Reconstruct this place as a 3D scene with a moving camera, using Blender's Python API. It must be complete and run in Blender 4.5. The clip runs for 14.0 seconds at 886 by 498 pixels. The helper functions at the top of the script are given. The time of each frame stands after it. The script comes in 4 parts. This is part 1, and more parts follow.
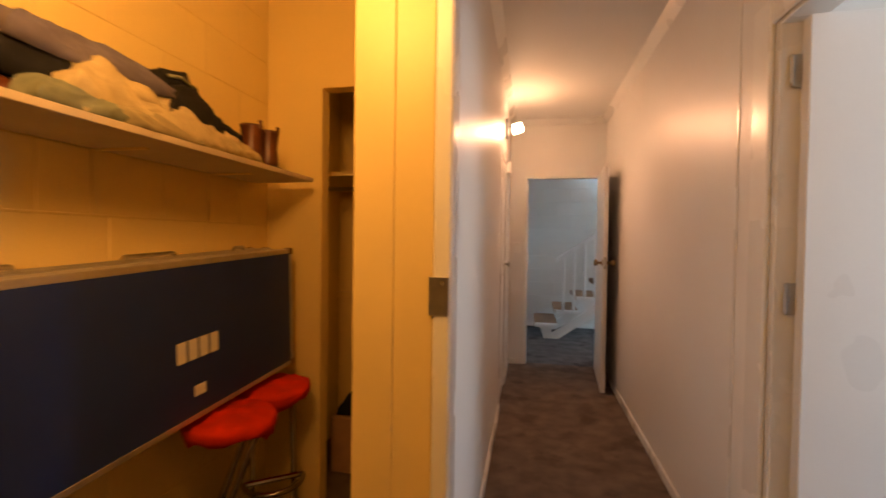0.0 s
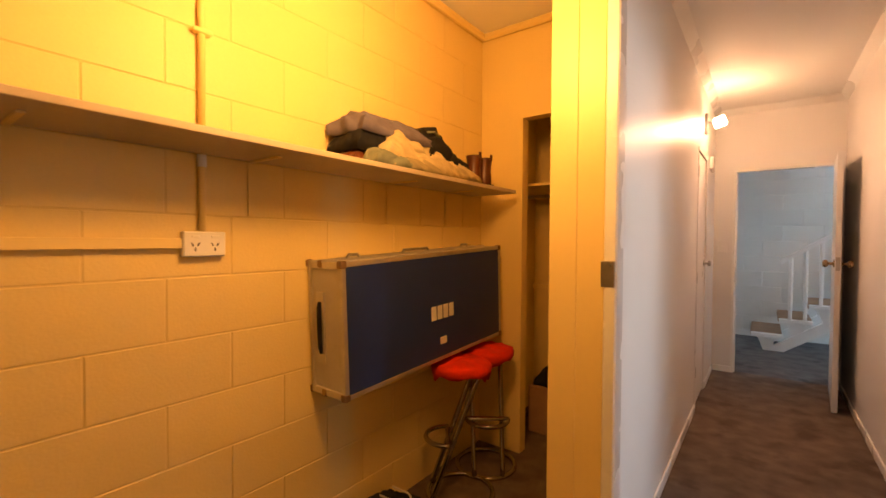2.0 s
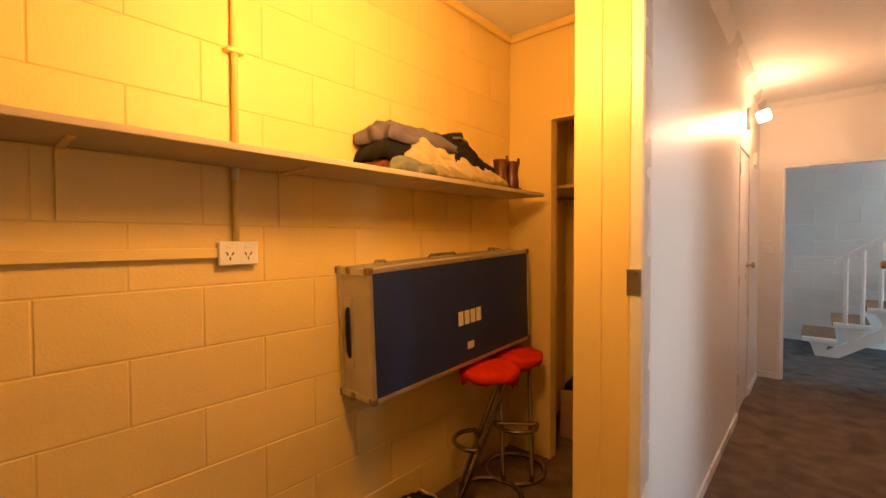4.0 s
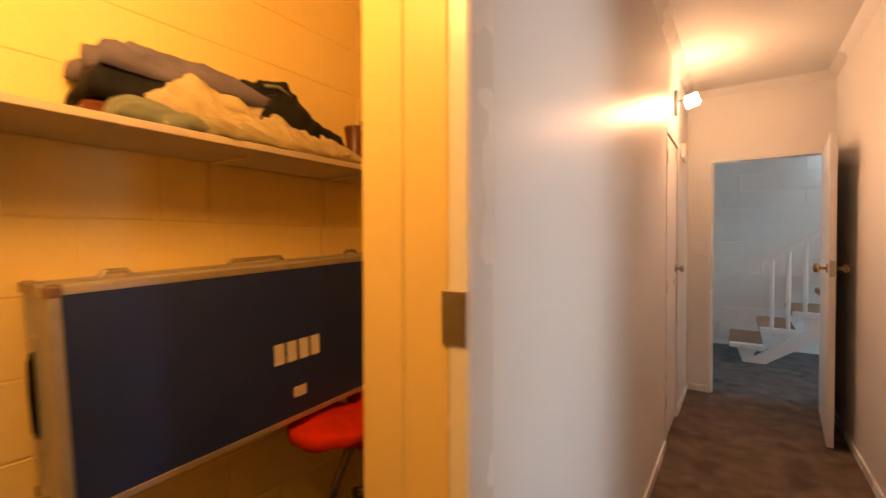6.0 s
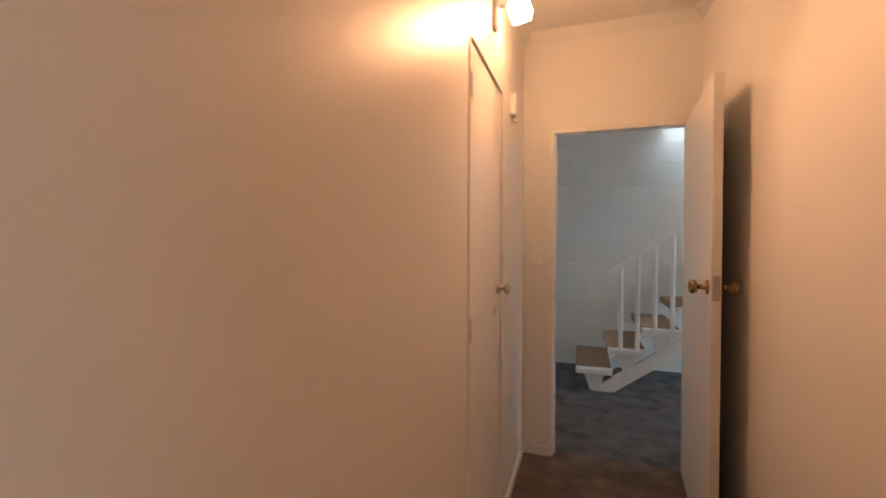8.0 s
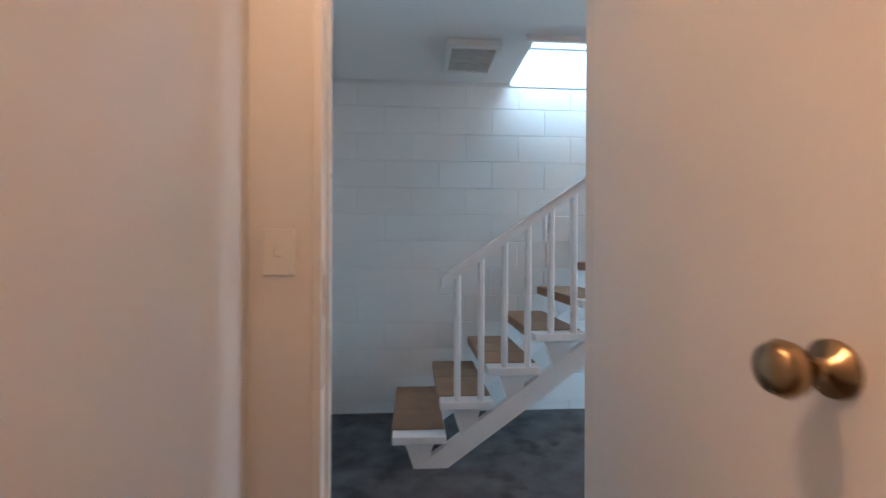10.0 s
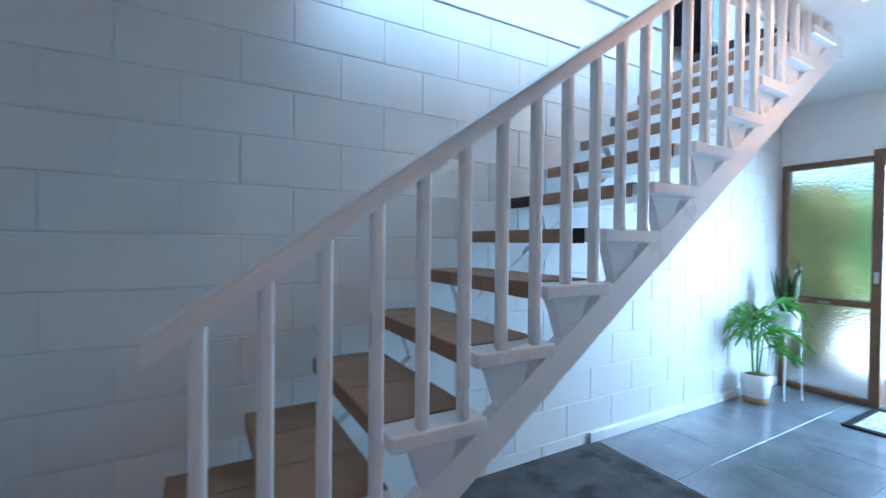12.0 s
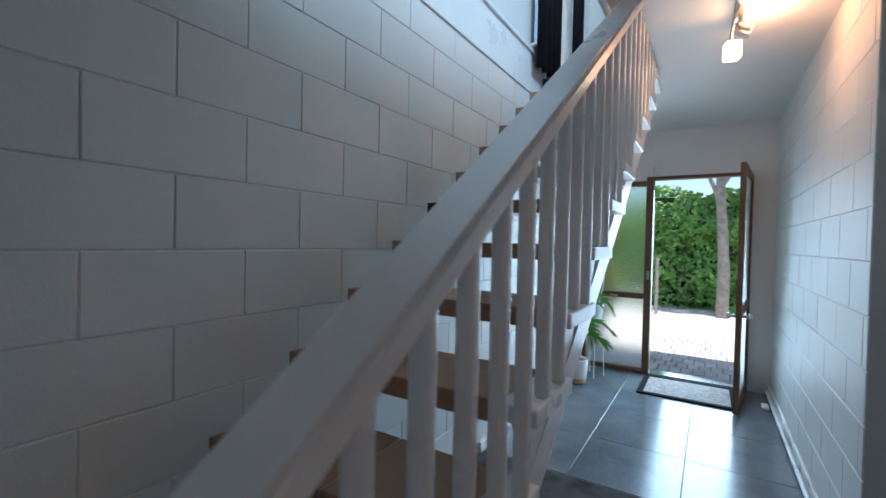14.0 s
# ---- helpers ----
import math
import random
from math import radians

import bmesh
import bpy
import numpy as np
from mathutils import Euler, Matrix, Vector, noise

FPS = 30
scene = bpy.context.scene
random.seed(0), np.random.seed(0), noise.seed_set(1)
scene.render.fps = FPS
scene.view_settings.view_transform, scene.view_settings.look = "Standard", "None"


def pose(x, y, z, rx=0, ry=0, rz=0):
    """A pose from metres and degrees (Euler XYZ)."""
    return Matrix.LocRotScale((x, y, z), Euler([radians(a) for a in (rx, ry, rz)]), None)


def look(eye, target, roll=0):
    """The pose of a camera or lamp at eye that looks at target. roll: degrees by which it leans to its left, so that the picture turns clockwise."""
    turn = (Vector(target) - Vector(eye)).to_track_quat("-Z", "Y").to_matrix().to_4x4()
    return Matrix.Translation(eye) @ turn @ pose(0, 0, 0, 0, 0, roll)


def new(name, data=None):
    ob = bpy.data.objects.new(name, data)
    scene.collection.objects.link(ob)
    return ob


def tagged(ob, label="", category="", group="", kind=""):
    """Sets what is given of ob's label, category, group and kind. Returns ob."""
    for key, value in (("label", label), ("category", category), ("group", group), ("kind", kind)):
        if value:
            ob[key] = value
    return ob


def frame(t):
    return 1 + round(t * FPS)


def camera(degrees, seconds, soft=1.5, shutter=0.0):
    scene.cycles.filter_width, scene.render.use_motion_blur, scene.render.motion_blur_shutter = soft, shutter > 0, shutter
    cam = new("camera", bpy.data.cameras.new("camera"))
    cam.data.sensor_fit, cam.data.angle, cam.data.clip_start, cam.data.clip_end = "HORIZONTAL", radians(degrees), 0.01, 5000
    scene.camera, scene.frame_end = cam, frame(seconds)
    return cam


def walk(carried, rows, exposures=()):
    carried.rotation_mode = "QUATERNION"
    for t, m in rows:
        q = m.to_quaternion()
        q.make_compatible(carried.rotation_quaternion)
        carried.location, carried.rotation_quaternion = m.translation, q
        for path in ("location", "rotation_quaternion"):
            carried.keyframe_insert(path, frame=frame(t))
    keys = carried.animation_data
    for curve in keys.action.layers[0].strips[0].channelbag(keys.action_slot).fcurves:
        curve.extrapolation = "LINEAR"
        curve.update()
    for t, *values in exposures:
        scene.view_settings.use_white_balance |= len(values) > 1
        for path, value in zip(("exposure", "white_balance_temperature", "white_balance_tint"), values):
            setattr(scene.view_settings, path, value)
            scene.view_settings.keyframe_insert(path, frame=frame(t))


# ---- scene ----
cam = camera(91.9, 14.0, shutter=0.5)
EXPOSURES = [(0, 1.6, 7000, 14), (1.0, 2.0, 7000, 14), (2.5, 2.1, 7000, 14), (6, 1.95, 7100, 14), (7, 1.52, 7300, 14), (8, 1.7, 7200, 13), (10.5, 1.85, 5500, 8), (11.5, 1.72, 5050, 7), (12.5, 1.35, 5300, 8), (13.5, 0.88, 5800, 9), (14, 0.58, 5950, 9)]
PATH = [
    (0, (0.136, 0.079, 1.315), (-0.264, 2.038, 1.276), 0.8),
    (0.5, (0.167, -0.051, 1.311), (-0.552, 1.815, 1.269), 0.7),
    (1, (0.228, -0.196, 1.307), (-0.746, 1.55, 1.26), 0.7),
    (1.5, (0.278, -0.298, 1.312), (-0.828, 1.368, 1.267), 0.5),
    (2, (0.319, -0.375, 1.302), (-0.879, 1.226, 1.259), 0.4),
    (2.5, (0.354, -0.43, 1.3), (-0.9, 1.128, 1.258), 0.2),
    (5, (0.339, -0.116, 1.345), (-0.985, 1.382, 1.298), -0.1),
    (5.5, (0.313, 0.118, 1.334), (-0.937, 1.68, 1.297), -0.0),
    (6, (0.285, 0.394, 1.312), (-0.85, 2.04, 1.279), -0.1),
    (6.5, (0.263, 0.737, 1.321), (-0.763, 2.453, 1.285), 0.0),
    (7, (0.259, 1.173, 1.318), (-0.642, 2.959, 1.289), -0.0),
    (7.5, (0.233, 1.577, 1.347), (-0.546, 3.418, 1.315), -0.0),
    (8, (0.272, 2.039, 1.317), (-0.353, 3.939, 1.288), 0.2),
    (10.5, (0.366, 4.022, 1.26), (0.75, 5.985, 1.257), 0.3),
    (11, (0.437, 4.401, 1.332), (1.054, 6.302, 1.279), 0.6),
    (11.5, (0.498, 4.685, 1.325), (1.243, 6.541, 1.285), 0.3),
    (12, (0.58, 5.005, 1.292), (1.571, 6.742, 1.262), 0.6),
    (12.5, (0.634, 5.208, 1.295), (1.829, 6.811, 1.266), 0.5),
    (13, (0.585, 5.41, 1.294), (2.003, 6.82, 1.263), 0.8),
    (13.5, (0.463, 5.539, 1.329), (2.045, 6.762, 1.289), 1.1),
    (14, (0.334, 5.706, 1.355), (2.03, 6.765, 1.318), 1.3),
]
walk(cam, [(t, look(eye, target, roll)) for t, eye, target, roll in PATH], EXPOSURES)

# ---- world, sun, exposure ----
world = bpy.data.worlds.new("sky")
scene.world = world
world.use_nodes = True
wn = world.node_tree
sky = wn.nodes.new("ShaderNodeTexSky")
sky.sky_type = "NISHITA"
sky.sun_disc = False
sky.sun_elevation = radians(76)
sky.sun_rotation = radians(-117)
wn.links.new(sky.outputs[0], wn.nodes["Background"].inputs[0])
wn.nodes["Background"].inputs[1].default_value = 0.15


def lamp(name, kind, energy, color, m, **more):
    data = bpy.data.lights.new(name, kind)
    data.energy, data.color = energy, color
    if kind == "SUN":
        data.angle = more["angle"]
    if kind == "AREA":
        data.shape, data.size, data.size_y = "RECTANGLE", more["size"], more["size_y"]
    if kind == "POINT":
        data.shadow_soft_size = more["radius"]
    if kind == "SPOT":
        data.shadow_soft_size, data.spot_size, data.spot_blend = more["radius"], more["cone"], more["blend"]
    ob = new(name, data)
    ob.matrix_basis = m
    return ob


WARM = (1.0, 0.45, 0.21)
AMBER = (1.0, 0.47, 0.125)
DAY = (0.57, 0.80, 1.0)
lamp("sun", "SUN", 5.0, (1.0, 0.95, 0.88), look((-1.7, -1.0, 8), (0, 0, 0)), angle=radians(0.6))
lamp("hall_wall_lamp_bulb", "POINT", 2.3, WARM, pose(0.10, 3.86, 2.28), radius=0.035)
lamp("hall_wall_lamp_beam", "SPOT", 13, (1.0, 0.5, 0.27), look((0.13, 3.85, 2.27), (0.55, 2.2, 0.4)), radius=0.04, cone=radians(130), blend=1.0)
lamp("store_lamp_bulb", "SPOT", 8.5, AMBER, look((-0.28, 0.45, 2.13), (-1.14, 0.62, 2.4)), radius=0.05, cone=radians(176), blend=1.0)
# added fill with no fitting: lifts the reveal and the wall under the shelf
lamp("store_fill", "POINT", 8.8, AMBER, pose(-0.26, 0.4, 1.98), radius=0.12)
lamp("entry_spot_bulb", "POINT", 4.5, WARM, pose(2.97, 5.52, 2.45), radius=0.03)
lamp("side_room_daylight", "AREA", 11.5, (0.80, 0.9, 1.0), look((3.22, 0.3, 1.5), (0, 0.9, 1.0)), size=1.4, size_y=1.2)
door_light = lamp("front_door_daylight", "AREA", 21, DAY, look((5.40, 5.83, 1.05), (3.1, 6.9, 0.4)), size=0.76, size_y=1.85)
door_light.data.spread = radians(125)
# added daylight fill from an unseen opening in the upper south wall
lamp("upper_south_fill", "AREA", 62, DAY, look((1.6, 4.38, 4.4), (1.8, 6.9, 2.9)), size=2.5, size_y=1.15)

# ---- materials ----


def material(name, color, rough=0.6, metal=0.0, var=0.12, scale=6.0, fine=90.0, bump=0.15, dist=0.002, spec=0.5, second=None, blotch=0.0, pick=0.0):
    m = bpy.data.materials.new(name)
    m.use_nodes = True
    nt = m.node_tree
    N, L = nt.nodes, nt.links
    b = N["Principled BSDF"]
    geo = N.new("ShaderNodeNewGeometry")
    n1 = N.new("ShaderNodeTexNoise")
    n1.inputs["Scale"].default_value, n1.inputs["Detail"].default_value = scale, 4
    n2 = N.new("ShaderNodeTexNoise")
    n2.inputs["Scale"].default_value, n2.inputs["Detail"].default_value = fine, 3
    for n in (n1, n2):
        L.new(geo.outputs["Position"], n.inputs["Vector"])
    ramp = N.new("ShaderNodeValToRGB")
    dark = tuple(c * (1 - var) for c in color)
    lite = tuple(min(1, c * (1 + var * 0.6)) for c in color)
    ramp.color_ramp.elements[0].position, ramp.color_ramp.elements[0].color = 0.3, (*dark, 1)
    ramp.color_ramp.elements[1].position, ramp.color_ramp.elements[1].color = 0.7, (*lite, 1)
    L.new(n1.outputs["Fac"], ramp.inputs["Fac"])
    out = ramp.outputs["Color"]
    if second:
        r2 = N.new("ShaderNodeValToRGB")
        r2.color_ramp.elements[0].position, r2.color_ramp.elements[1].position = 0.56 - blotch, 0.66
        mix = N.new("ShaderNodeMixRGB")
        n3 = N.new("ShaderNodeTexNoise")
        n3.inputs["Scale"].default_value, n3.inputs["Detail"].default_value = scale * 0.6, 6
        L.new(geo.outputs["Position"], n3.inputs["Vector"])
        L.new(n3.outputs["Fac"], r2.inputs["Fac"])
        L.new(r2.outputs["Color"], mix.inputs["Fac"])
        L.new(out, mix.inputs["Color1"])
        mix.inputs["Color2"].default_value = (*second, 1)
        out = mix.outputs["Color"]
    fm = N.new("ShaderNodeMixRGB")
    fm.blend_type = "MULTIPLY"
    fm.inputs["Fac"].default_value = min(1.0, var * 1.5)
    L.new(out, fm.inputs["Color1"])
    L.new(n2.outputs["Color"], fm.inputs["Color2"])
    hs = N.new("ShaderNodeHueSaturation")
    hs.inputs["Value"].default_value = 1.0 + 0.4 * min(1.0, var * 1.5)
    bw = N.new("ShaderNodeRGBToBW")
    L.new(n2.outputs["Color"], bw.inputs[0])
    L.new(bw.outputs[0], fm.inputs["Color2"])
    L.new(fm.outputs[0], hs.inputs["Color"])
    if pick:
        info = N.new("ShaderNodeObjectInfo")
        mr = N.new("ShaderNodeMapRange")
        mr.inputs["To Min"].default_value, mr.inputs["To Max"].default_value = 1 - pick + 0.4 * min(1.0, var * 1.5), 1 + pick + 0.4 * min(1.0, var * 1.5)
        L.new(info.outputs["Random"], mr.inputs["Value"])
        L.new(mr.outputs[0], hs.inputs["Value"])
    L.new(hs.outputs[0], b.inputs["Base Color"])
    rr = N.new("ShaderNodeMapRange")
    rr.inputs["To Min"].default_value, rr.inputs["To Max"].default_value = max(0.02, rough - 0.08), min(1, rough + 0.08)
    L.new(n1.outputs["Fac"], rr.inputs["Value"])
    L.new(rr.outputs[0], b.inputs["Roughness"])
    b.inputs["Metallic"].default_value = metal
    b.inputs["Specular IOR Level"].default_value = spec
    if bump:
        bp = N.new("ShaderNodeBump")
        bp.inputs["Strength"].default_value, bp.inputs["Distance"].default_value = bump, dist
        L.new(n2.outputs["Fac"], bp.inputs["Height"])
        L.new(bp.outputs[0], b.inputs["Normal"])
    return m


def glow(name, color, strength):
    m = bpy.data.materials.new(name)
    m.use_nodes = True
    b = m.node_tree.nodes["Principled BSDF"]
    b.inputs["Base Color"].default_value = (*color, 1)
    b.inputs["Emission Color"].default_value = (*color, 1)
    b.inputs["Emission Strength"].default_value = strength
    return m


def glass(name, rough, bump, scale):
    m = bpy.data.materials.new(name)
    m.use_nodes = True
    nt = m.node_tree
    b = nt.nodes["Principled BSDF"]
    b.inputs["Transmission Weight"].default_value = 1
    b.inputs["Roughness"].default_value = rough
    b.inputs["IOR"].default_value = 1.3
    b.inputs["Base Color"].default_value = (0.93, 0.97, 0.95, 1)
    if bump:
        v = nt.nodes.new("ShaderNodeTexVoronoi")
        v.feature = "SMOOTH_F1"
        v.inputs["Scale"].default_value = scale
        geo = nt.nodes.new("ShaderNodeNewGeometry")
        bp = nt.nodes.new("ShaderNodeBump")
        bp.inputs["Strength"].default_value, bp.inputs["Distance"].default_value = bump, 0.01
        nt.links.new(geo.outputs["Position"], v.inputs["Vector"])
        nt.links.new(v.outputs["Distance"], bp.inputs["Height"])
        nt.links.new(bp.outputs[0], b.inputs["Normal"])
    return m


M_BLOCK = material("painted_block", (0.78, 0.78, 0.76), 0.5, var=0.05, scale=1.7, fine=140, bump=0.35, dist=0.0015, pick=0.02)
M_JOINT = material("painted_joint", (0.74, 0.74, 0.72), 0.6, var=0.06, scale=2, fine=120, bump=0.3)
M_CREAM = material("cream_block", (0.80, 0.63, 0.27), 0.5, var=0.05, scale=1.7, fine=120, bump=0.4, dist=0.002, pick=0.02)
M_CREAMJ = material("cream_joint", (0.76, 0.59, 0.25), 0.6, var=0.06, scale=2, fine=120, bump=0.3)
M_CREAMP = material("cream_paint", (0.80, 0.63, 0.27), 0.42, var=0.04, scale=1.2, fine=60, bump=0.1, dist=0.001)
M_WALL = material("white_wallboard", (0.76, 0.75, 0.73), 0.42, var=0.04, scale=0.9, fine=160, bump=0.08, dist=0.001)
M_CEIL = material("ceiling_paint", (0.80, 0.80, 0.78), 0.6, var=0.03, scale=0.8, fine=200, bump=0.1, dist=0.001)
M_TRIM = material("gloss_trim", (0.80, 0.80, 0.78), 0.28, var=0.04, scale=3, fine=80, bump=0.05, dist=0.001)
M_DOOR = material("door_paint", (0.77, 0.77, 0.76), 0.3, var=0.03, scale=1.3, fine=100, bump=0.05, dist=0.001)
M_STAIR = material("stair_white_enamel", (0.82, 0.82, 0.82), 0.3, var=0.04, scale=5, fine=60, bump=0.12, dist=0.0015)
M_CARPET = material("dark_taupe_carpet", (0.205, 0.155, 0.125), 0.95, var=0.3, scale=7, fine=420, bump=0.9, dist=0.006, spec=0.1, second=(0.125, 0.094, 0.077), blotch=0.02)
M_CHARCOAL = material("charcoal_carpet", (0.15, 0.145, 0.148), 0.95, var=0.3, scale=7, fine=420, bump=0.9, dist=0.006, spec=0.1, second=(0.08, 0.078, 0.08), blotch=0.02)
M_TILE = material("slate_grey_tile", (0.165, 0.18, 0.205), 0.2, var=0.25, scale=3, fine=45, bump=0.06, dist=0.001, spec=0.7, second=(0.19, 0.205, 0.225), pick=0.08)
M_GROUT = material("tile_grout", (0.30, 0.31, 0.32), 0.8, var=0.2)
M_CARD = material("brown_board", (0.36, 0.215, 0.13), 0.7, var=0.14, scale=9, fine=70, bump=0.12, dist=0.001, pick=0.08)
M_CARDDARK = material("dark_tread_wood", (0.035, 0.025, 0.02), 0.6, var=0.25, scale=20)
M_BLACK = material("black_fabric", (0.015, 0.015, 0.017), 0.85, var=0.3, scale=30, fine=300, bump=0.4, spec=0.2)
M_BLUE = material("blue_laminate", (0.015, 0.035, 0.16), 0.45, var=0.12, scale=7, fine=250, bump=0.25, dist=0.0006)
M_ALU = material("brushed_aluminium", (0.62, 0.60, 0.55), 0.38, metal=0.75, var=0.12, scale=14, fine=160, bump=0.08)
M_CAP = material("dull_corner_steel", (0.30, 0.20, 0.13), 0.45, metal=0.6, var=0.2, scale=20)
M_GREY = material("grey_case_lining", (0.55, 0.52, 0.46), 0.5, var=0.1, scale=9)
M_CHROME = material("chrome_tube", (0.40, 0.39, 0.38), 0.18, metal=1.0, var=0.1, scale=12, bump=0)
M_STEEL = material("brushed_steel", (0.50, 0.49, 0.47), 0.3, metal=1.0, var=0.12, scale=25, bump=0.05)
M_BRASS = material("worn_brass", (0.42, 0.30, 0.17), 0.25, metal=1.0, var=0.15, scale=30, bump=0.05)
M_RED = material("red_cover_fabric", (0.75, 0.035, 0.012), 0.8, var=0.2, scale=14, fine=240, bump=0.4, dist=0.003, spec=0.2)
M_SHELF = material("painted_shelf_board", (0.55, 0.47, 0.36), 0.55, var=0.1, scale=5, fine=70)
M_PLASTIC = material("white_plastic", (0.78, 0.77, 0.74), 0.32, var=0.03, scale=8, bump=0)
M_DARKSLOT = material("dark_slot", (0.02, 0.02, 0.02), 0.6, var=0.1)
M_LAV = material("lavender_grey_cloth", (0.15, 0.135, 0.18), 0.9, var=0.15, scale=16, fine=300, bump=0.4, spec=0.1)
M_KHAKI = material("khaki_cloth", (0.34, 0.29, 0.17), 0.9, var=0.2, scale=18, fine=300, bump=0.4, spec=0.1)
M_CREAMCLOTH = material("cream_cloth", (0.52, 0.43, 0.25), 0.9, var=0.2, scale=18, fine=300, bump=0.4, spec=0.1)
M_SAGE = material("sage_cloth", (0.20, 0.22, 0.16), 0.9, var=0.2, scale=18, fine=300, bump=0.4, spec=0.1)
M_LEATHER = material("brown_leather", (0.13, 0.04, 0.016), 0.35, var=0.3, scale=22, fine=200, bump=0.3)
M_BROWNFRAME = material("stained_joinery_timber", (0.16, 0.075, 0.033), 0.45, var=0.25, scale=12, fine=90, bump=0.15)
M_WOOD = material("pale_wood", (0.42, 0.25, 0.12), 0.5, var=0.2, scale=15, fine=80)
M_POT = material("white_ceramic", (0.82, 0.82, 0.80), 0.2, var=0.02, bump=0)
M_SOIL = material("potting_bark", (0.16, 0.08, 0.035), 0.95, var=0.4, scale=60, fine=200, bump=0.8, dist=0.01)
M_LEAF = material("palm_leaf", (0.18, 0.42, 0.08), 0.45, var=0.3, scale=18, bump=0.1)
M_SNAKE = material("snake_plant_leaf", (0.07, 0.11, 0.03), 0.45, var=0.5, scale=35, bump=0.1, second=(0.25, 0.24, 0.07))
M_HEDGE = material("hedge_leaf", (0.17, 0.36, 0.07), 0.45, var=0.4, scale=2.5, fine=14, bump=0, second=(0.27, 0.46, 0.10))
M_BUSH = material("olive_bush_leaf", (0.26, 0.29, 0.05), 0.45, var=0.4, scale=3, fine=14, bump=0, second=(0.36, 0.36, 0.08))
# near-black green: the shade between hedge leaves, put into the colour
M_HEDGESHADE = material("hedge_inner_shade", (0.03, 0.055, 0.015), 0.9, var=0.5, scale=6)
M_BARK = material("pale_bark", (0.30, 0.26, 0.23), 0.9, var=0.3, scale=9, fine=40, bump=0.6, dist=0.01)
M_PAVER = material("concrete_paver", (0.55, 0.53, 0.5), 0.85, var=0.2, scale=6, fine=60, bump=0.4, pick=0.12)
M_DRIVE = material("pale_driveway", (0.6, 0.58, 0.54), 0.9, var=0.15, scale=1.5, fine=30, bump=0.3)
M_MAT = material("coir_mat", (0.5, 0.45, 0.42), 0.95, var=0.35, scale=30, fine=300, bump=0.8, dist=0.005, spec=0.1)
M_RUBBER = material("black_rubber", (0.015, 0.015, 0.017), 0.9, var=0.2, scale=30, spec=0.1)
M_CURTAIN = material("charcoal_curtain", (0.018, 0.014, 0.018), 0.9, var=0.3, scale=12, fine=200, bump=0.3, spec=0.1)
M_SHADE = glow("frosted_lamp_shade", (1.0, 0.78, 0.5), 9)
M_GLASS = glass("obscure_glass", 0.28, 0.6, 60)
M_CLEAR = glass("clear_glass", 0.0, 0, 0)

# ---- mesh helpers ----


def bx(bm, x0, x1, y0, y1, z0, z1, bev=0.0, seg=1):
    r = bmesh.ops.create_cube(bm, size=1, matrix=Matrix.Translation(((x0 + x1) / 2, (y0 + y1) / 2, (z0 + z1) / 2)) @ Matrix.Diagonal((x1 - x0, y1 - y0, z1 - z0, 1)))
    if bev:
        es = list({e for v in r["verts"] for e in v.link_edges})
        bmesh.ops.bevel(bm, geom=es, offset=bev, segments=seg, affect="EDGES", profile=0.5)
    return bm


def box(*a, **k):
    return bx(bmesh.new(), *a, **k)


def cyl(bm, c, r0, r1, z0, z1, n=24):
    rings = []
    for r, z in ((r0, z0), (r1, z1)):
        rings.append([bm.verts.new((c[0] + r * math.cos(2 * math.pi * i / n), c[1] + r * math.sin(2 * math.pi * i / n), z)) for i in range(n)])
    for i in range(n):
        bm.faces.new((rings[0][i], rings[0][(i + 1) % n], rings[1][(i + 1) % n], rings[1][i]))
    bm.faces.new(rings[0][::-1])
    bm.faces.new(rings[1])
    return bm


def lathe(bm, c, prof, n=28):
    rings = [[bm.verts.new((c[0] + r * math.cos(2 * math.pi * i / n), c[1] + r * math.sin(2 * math.pi * i / n), c[2] + z)) for i in range(n)] for r, z in prof]
    for a, b in zip(rings, rings[1:]):
        for i in range(n):
            bm.faces.new((a[i], a[(i + 1) % n], b[(i + 1) % n], b[i]))
    bm.faces.new(rings[0][::-1])
    bm.faces.new(rings[-1])
    return bm


def tube(bm, pts, r, n=8, closed=False):
    pts = [Vector(p) for p in pts]
    rings = []
    for i, p in enumerate(pts):
        if closed:
            d = pts[(i + 1) % len(pts)] - pts[i - 1]
        else:
            d = pts[min(i + 1, len(pts) - 1)] - pts[max(i - 1, 0)]
        d.normalize()
        up = Vector((0, 0, 1)) if abs(d.z) < 0.9 else Vector((1, 0, 0))
        u = d.cross(up).normalized()
        w = u.cross(d)
        rr = r(i / (len(pts) - 1)) if callable(r) else r
        rings.append([bm.verts.new(p + rr * (u * math.cos(2 * math.pi * k / n) + w * math.sin(2 * math.pi * k / n))) for k in range(n)])
    pairs = list(zip(rings, rings[1:])) + ([(rings[-1], rings[0])] if closed else [])
    for a, b in pairs:
        for k in range(n):
            bm.faces.new((a[k], a[(k + 1) % n], b[(k + 1) % n], b[k]))
    if not closed:
        bm.faces.new(rings[0][::-1])
        bm.faces.new(rings[-1])
    return bm


def prism(bm, poly, y0, y1):
    """A shape in x and z, drawn out along y."""
    a = [bm.verts.new((x, y0, z)) for x, z in poly]
    b = [bm.verts.new((x, y1, z)) for x, z in poly]
    n = len(poly)
    bm.faces.new(a)
    bm.faces.new(b[::-1])
    for i in range(n):
        bm.faces.new((a[i], b[i], b[(i + 1) % n], a[(i + 1) % n]))
    return bm


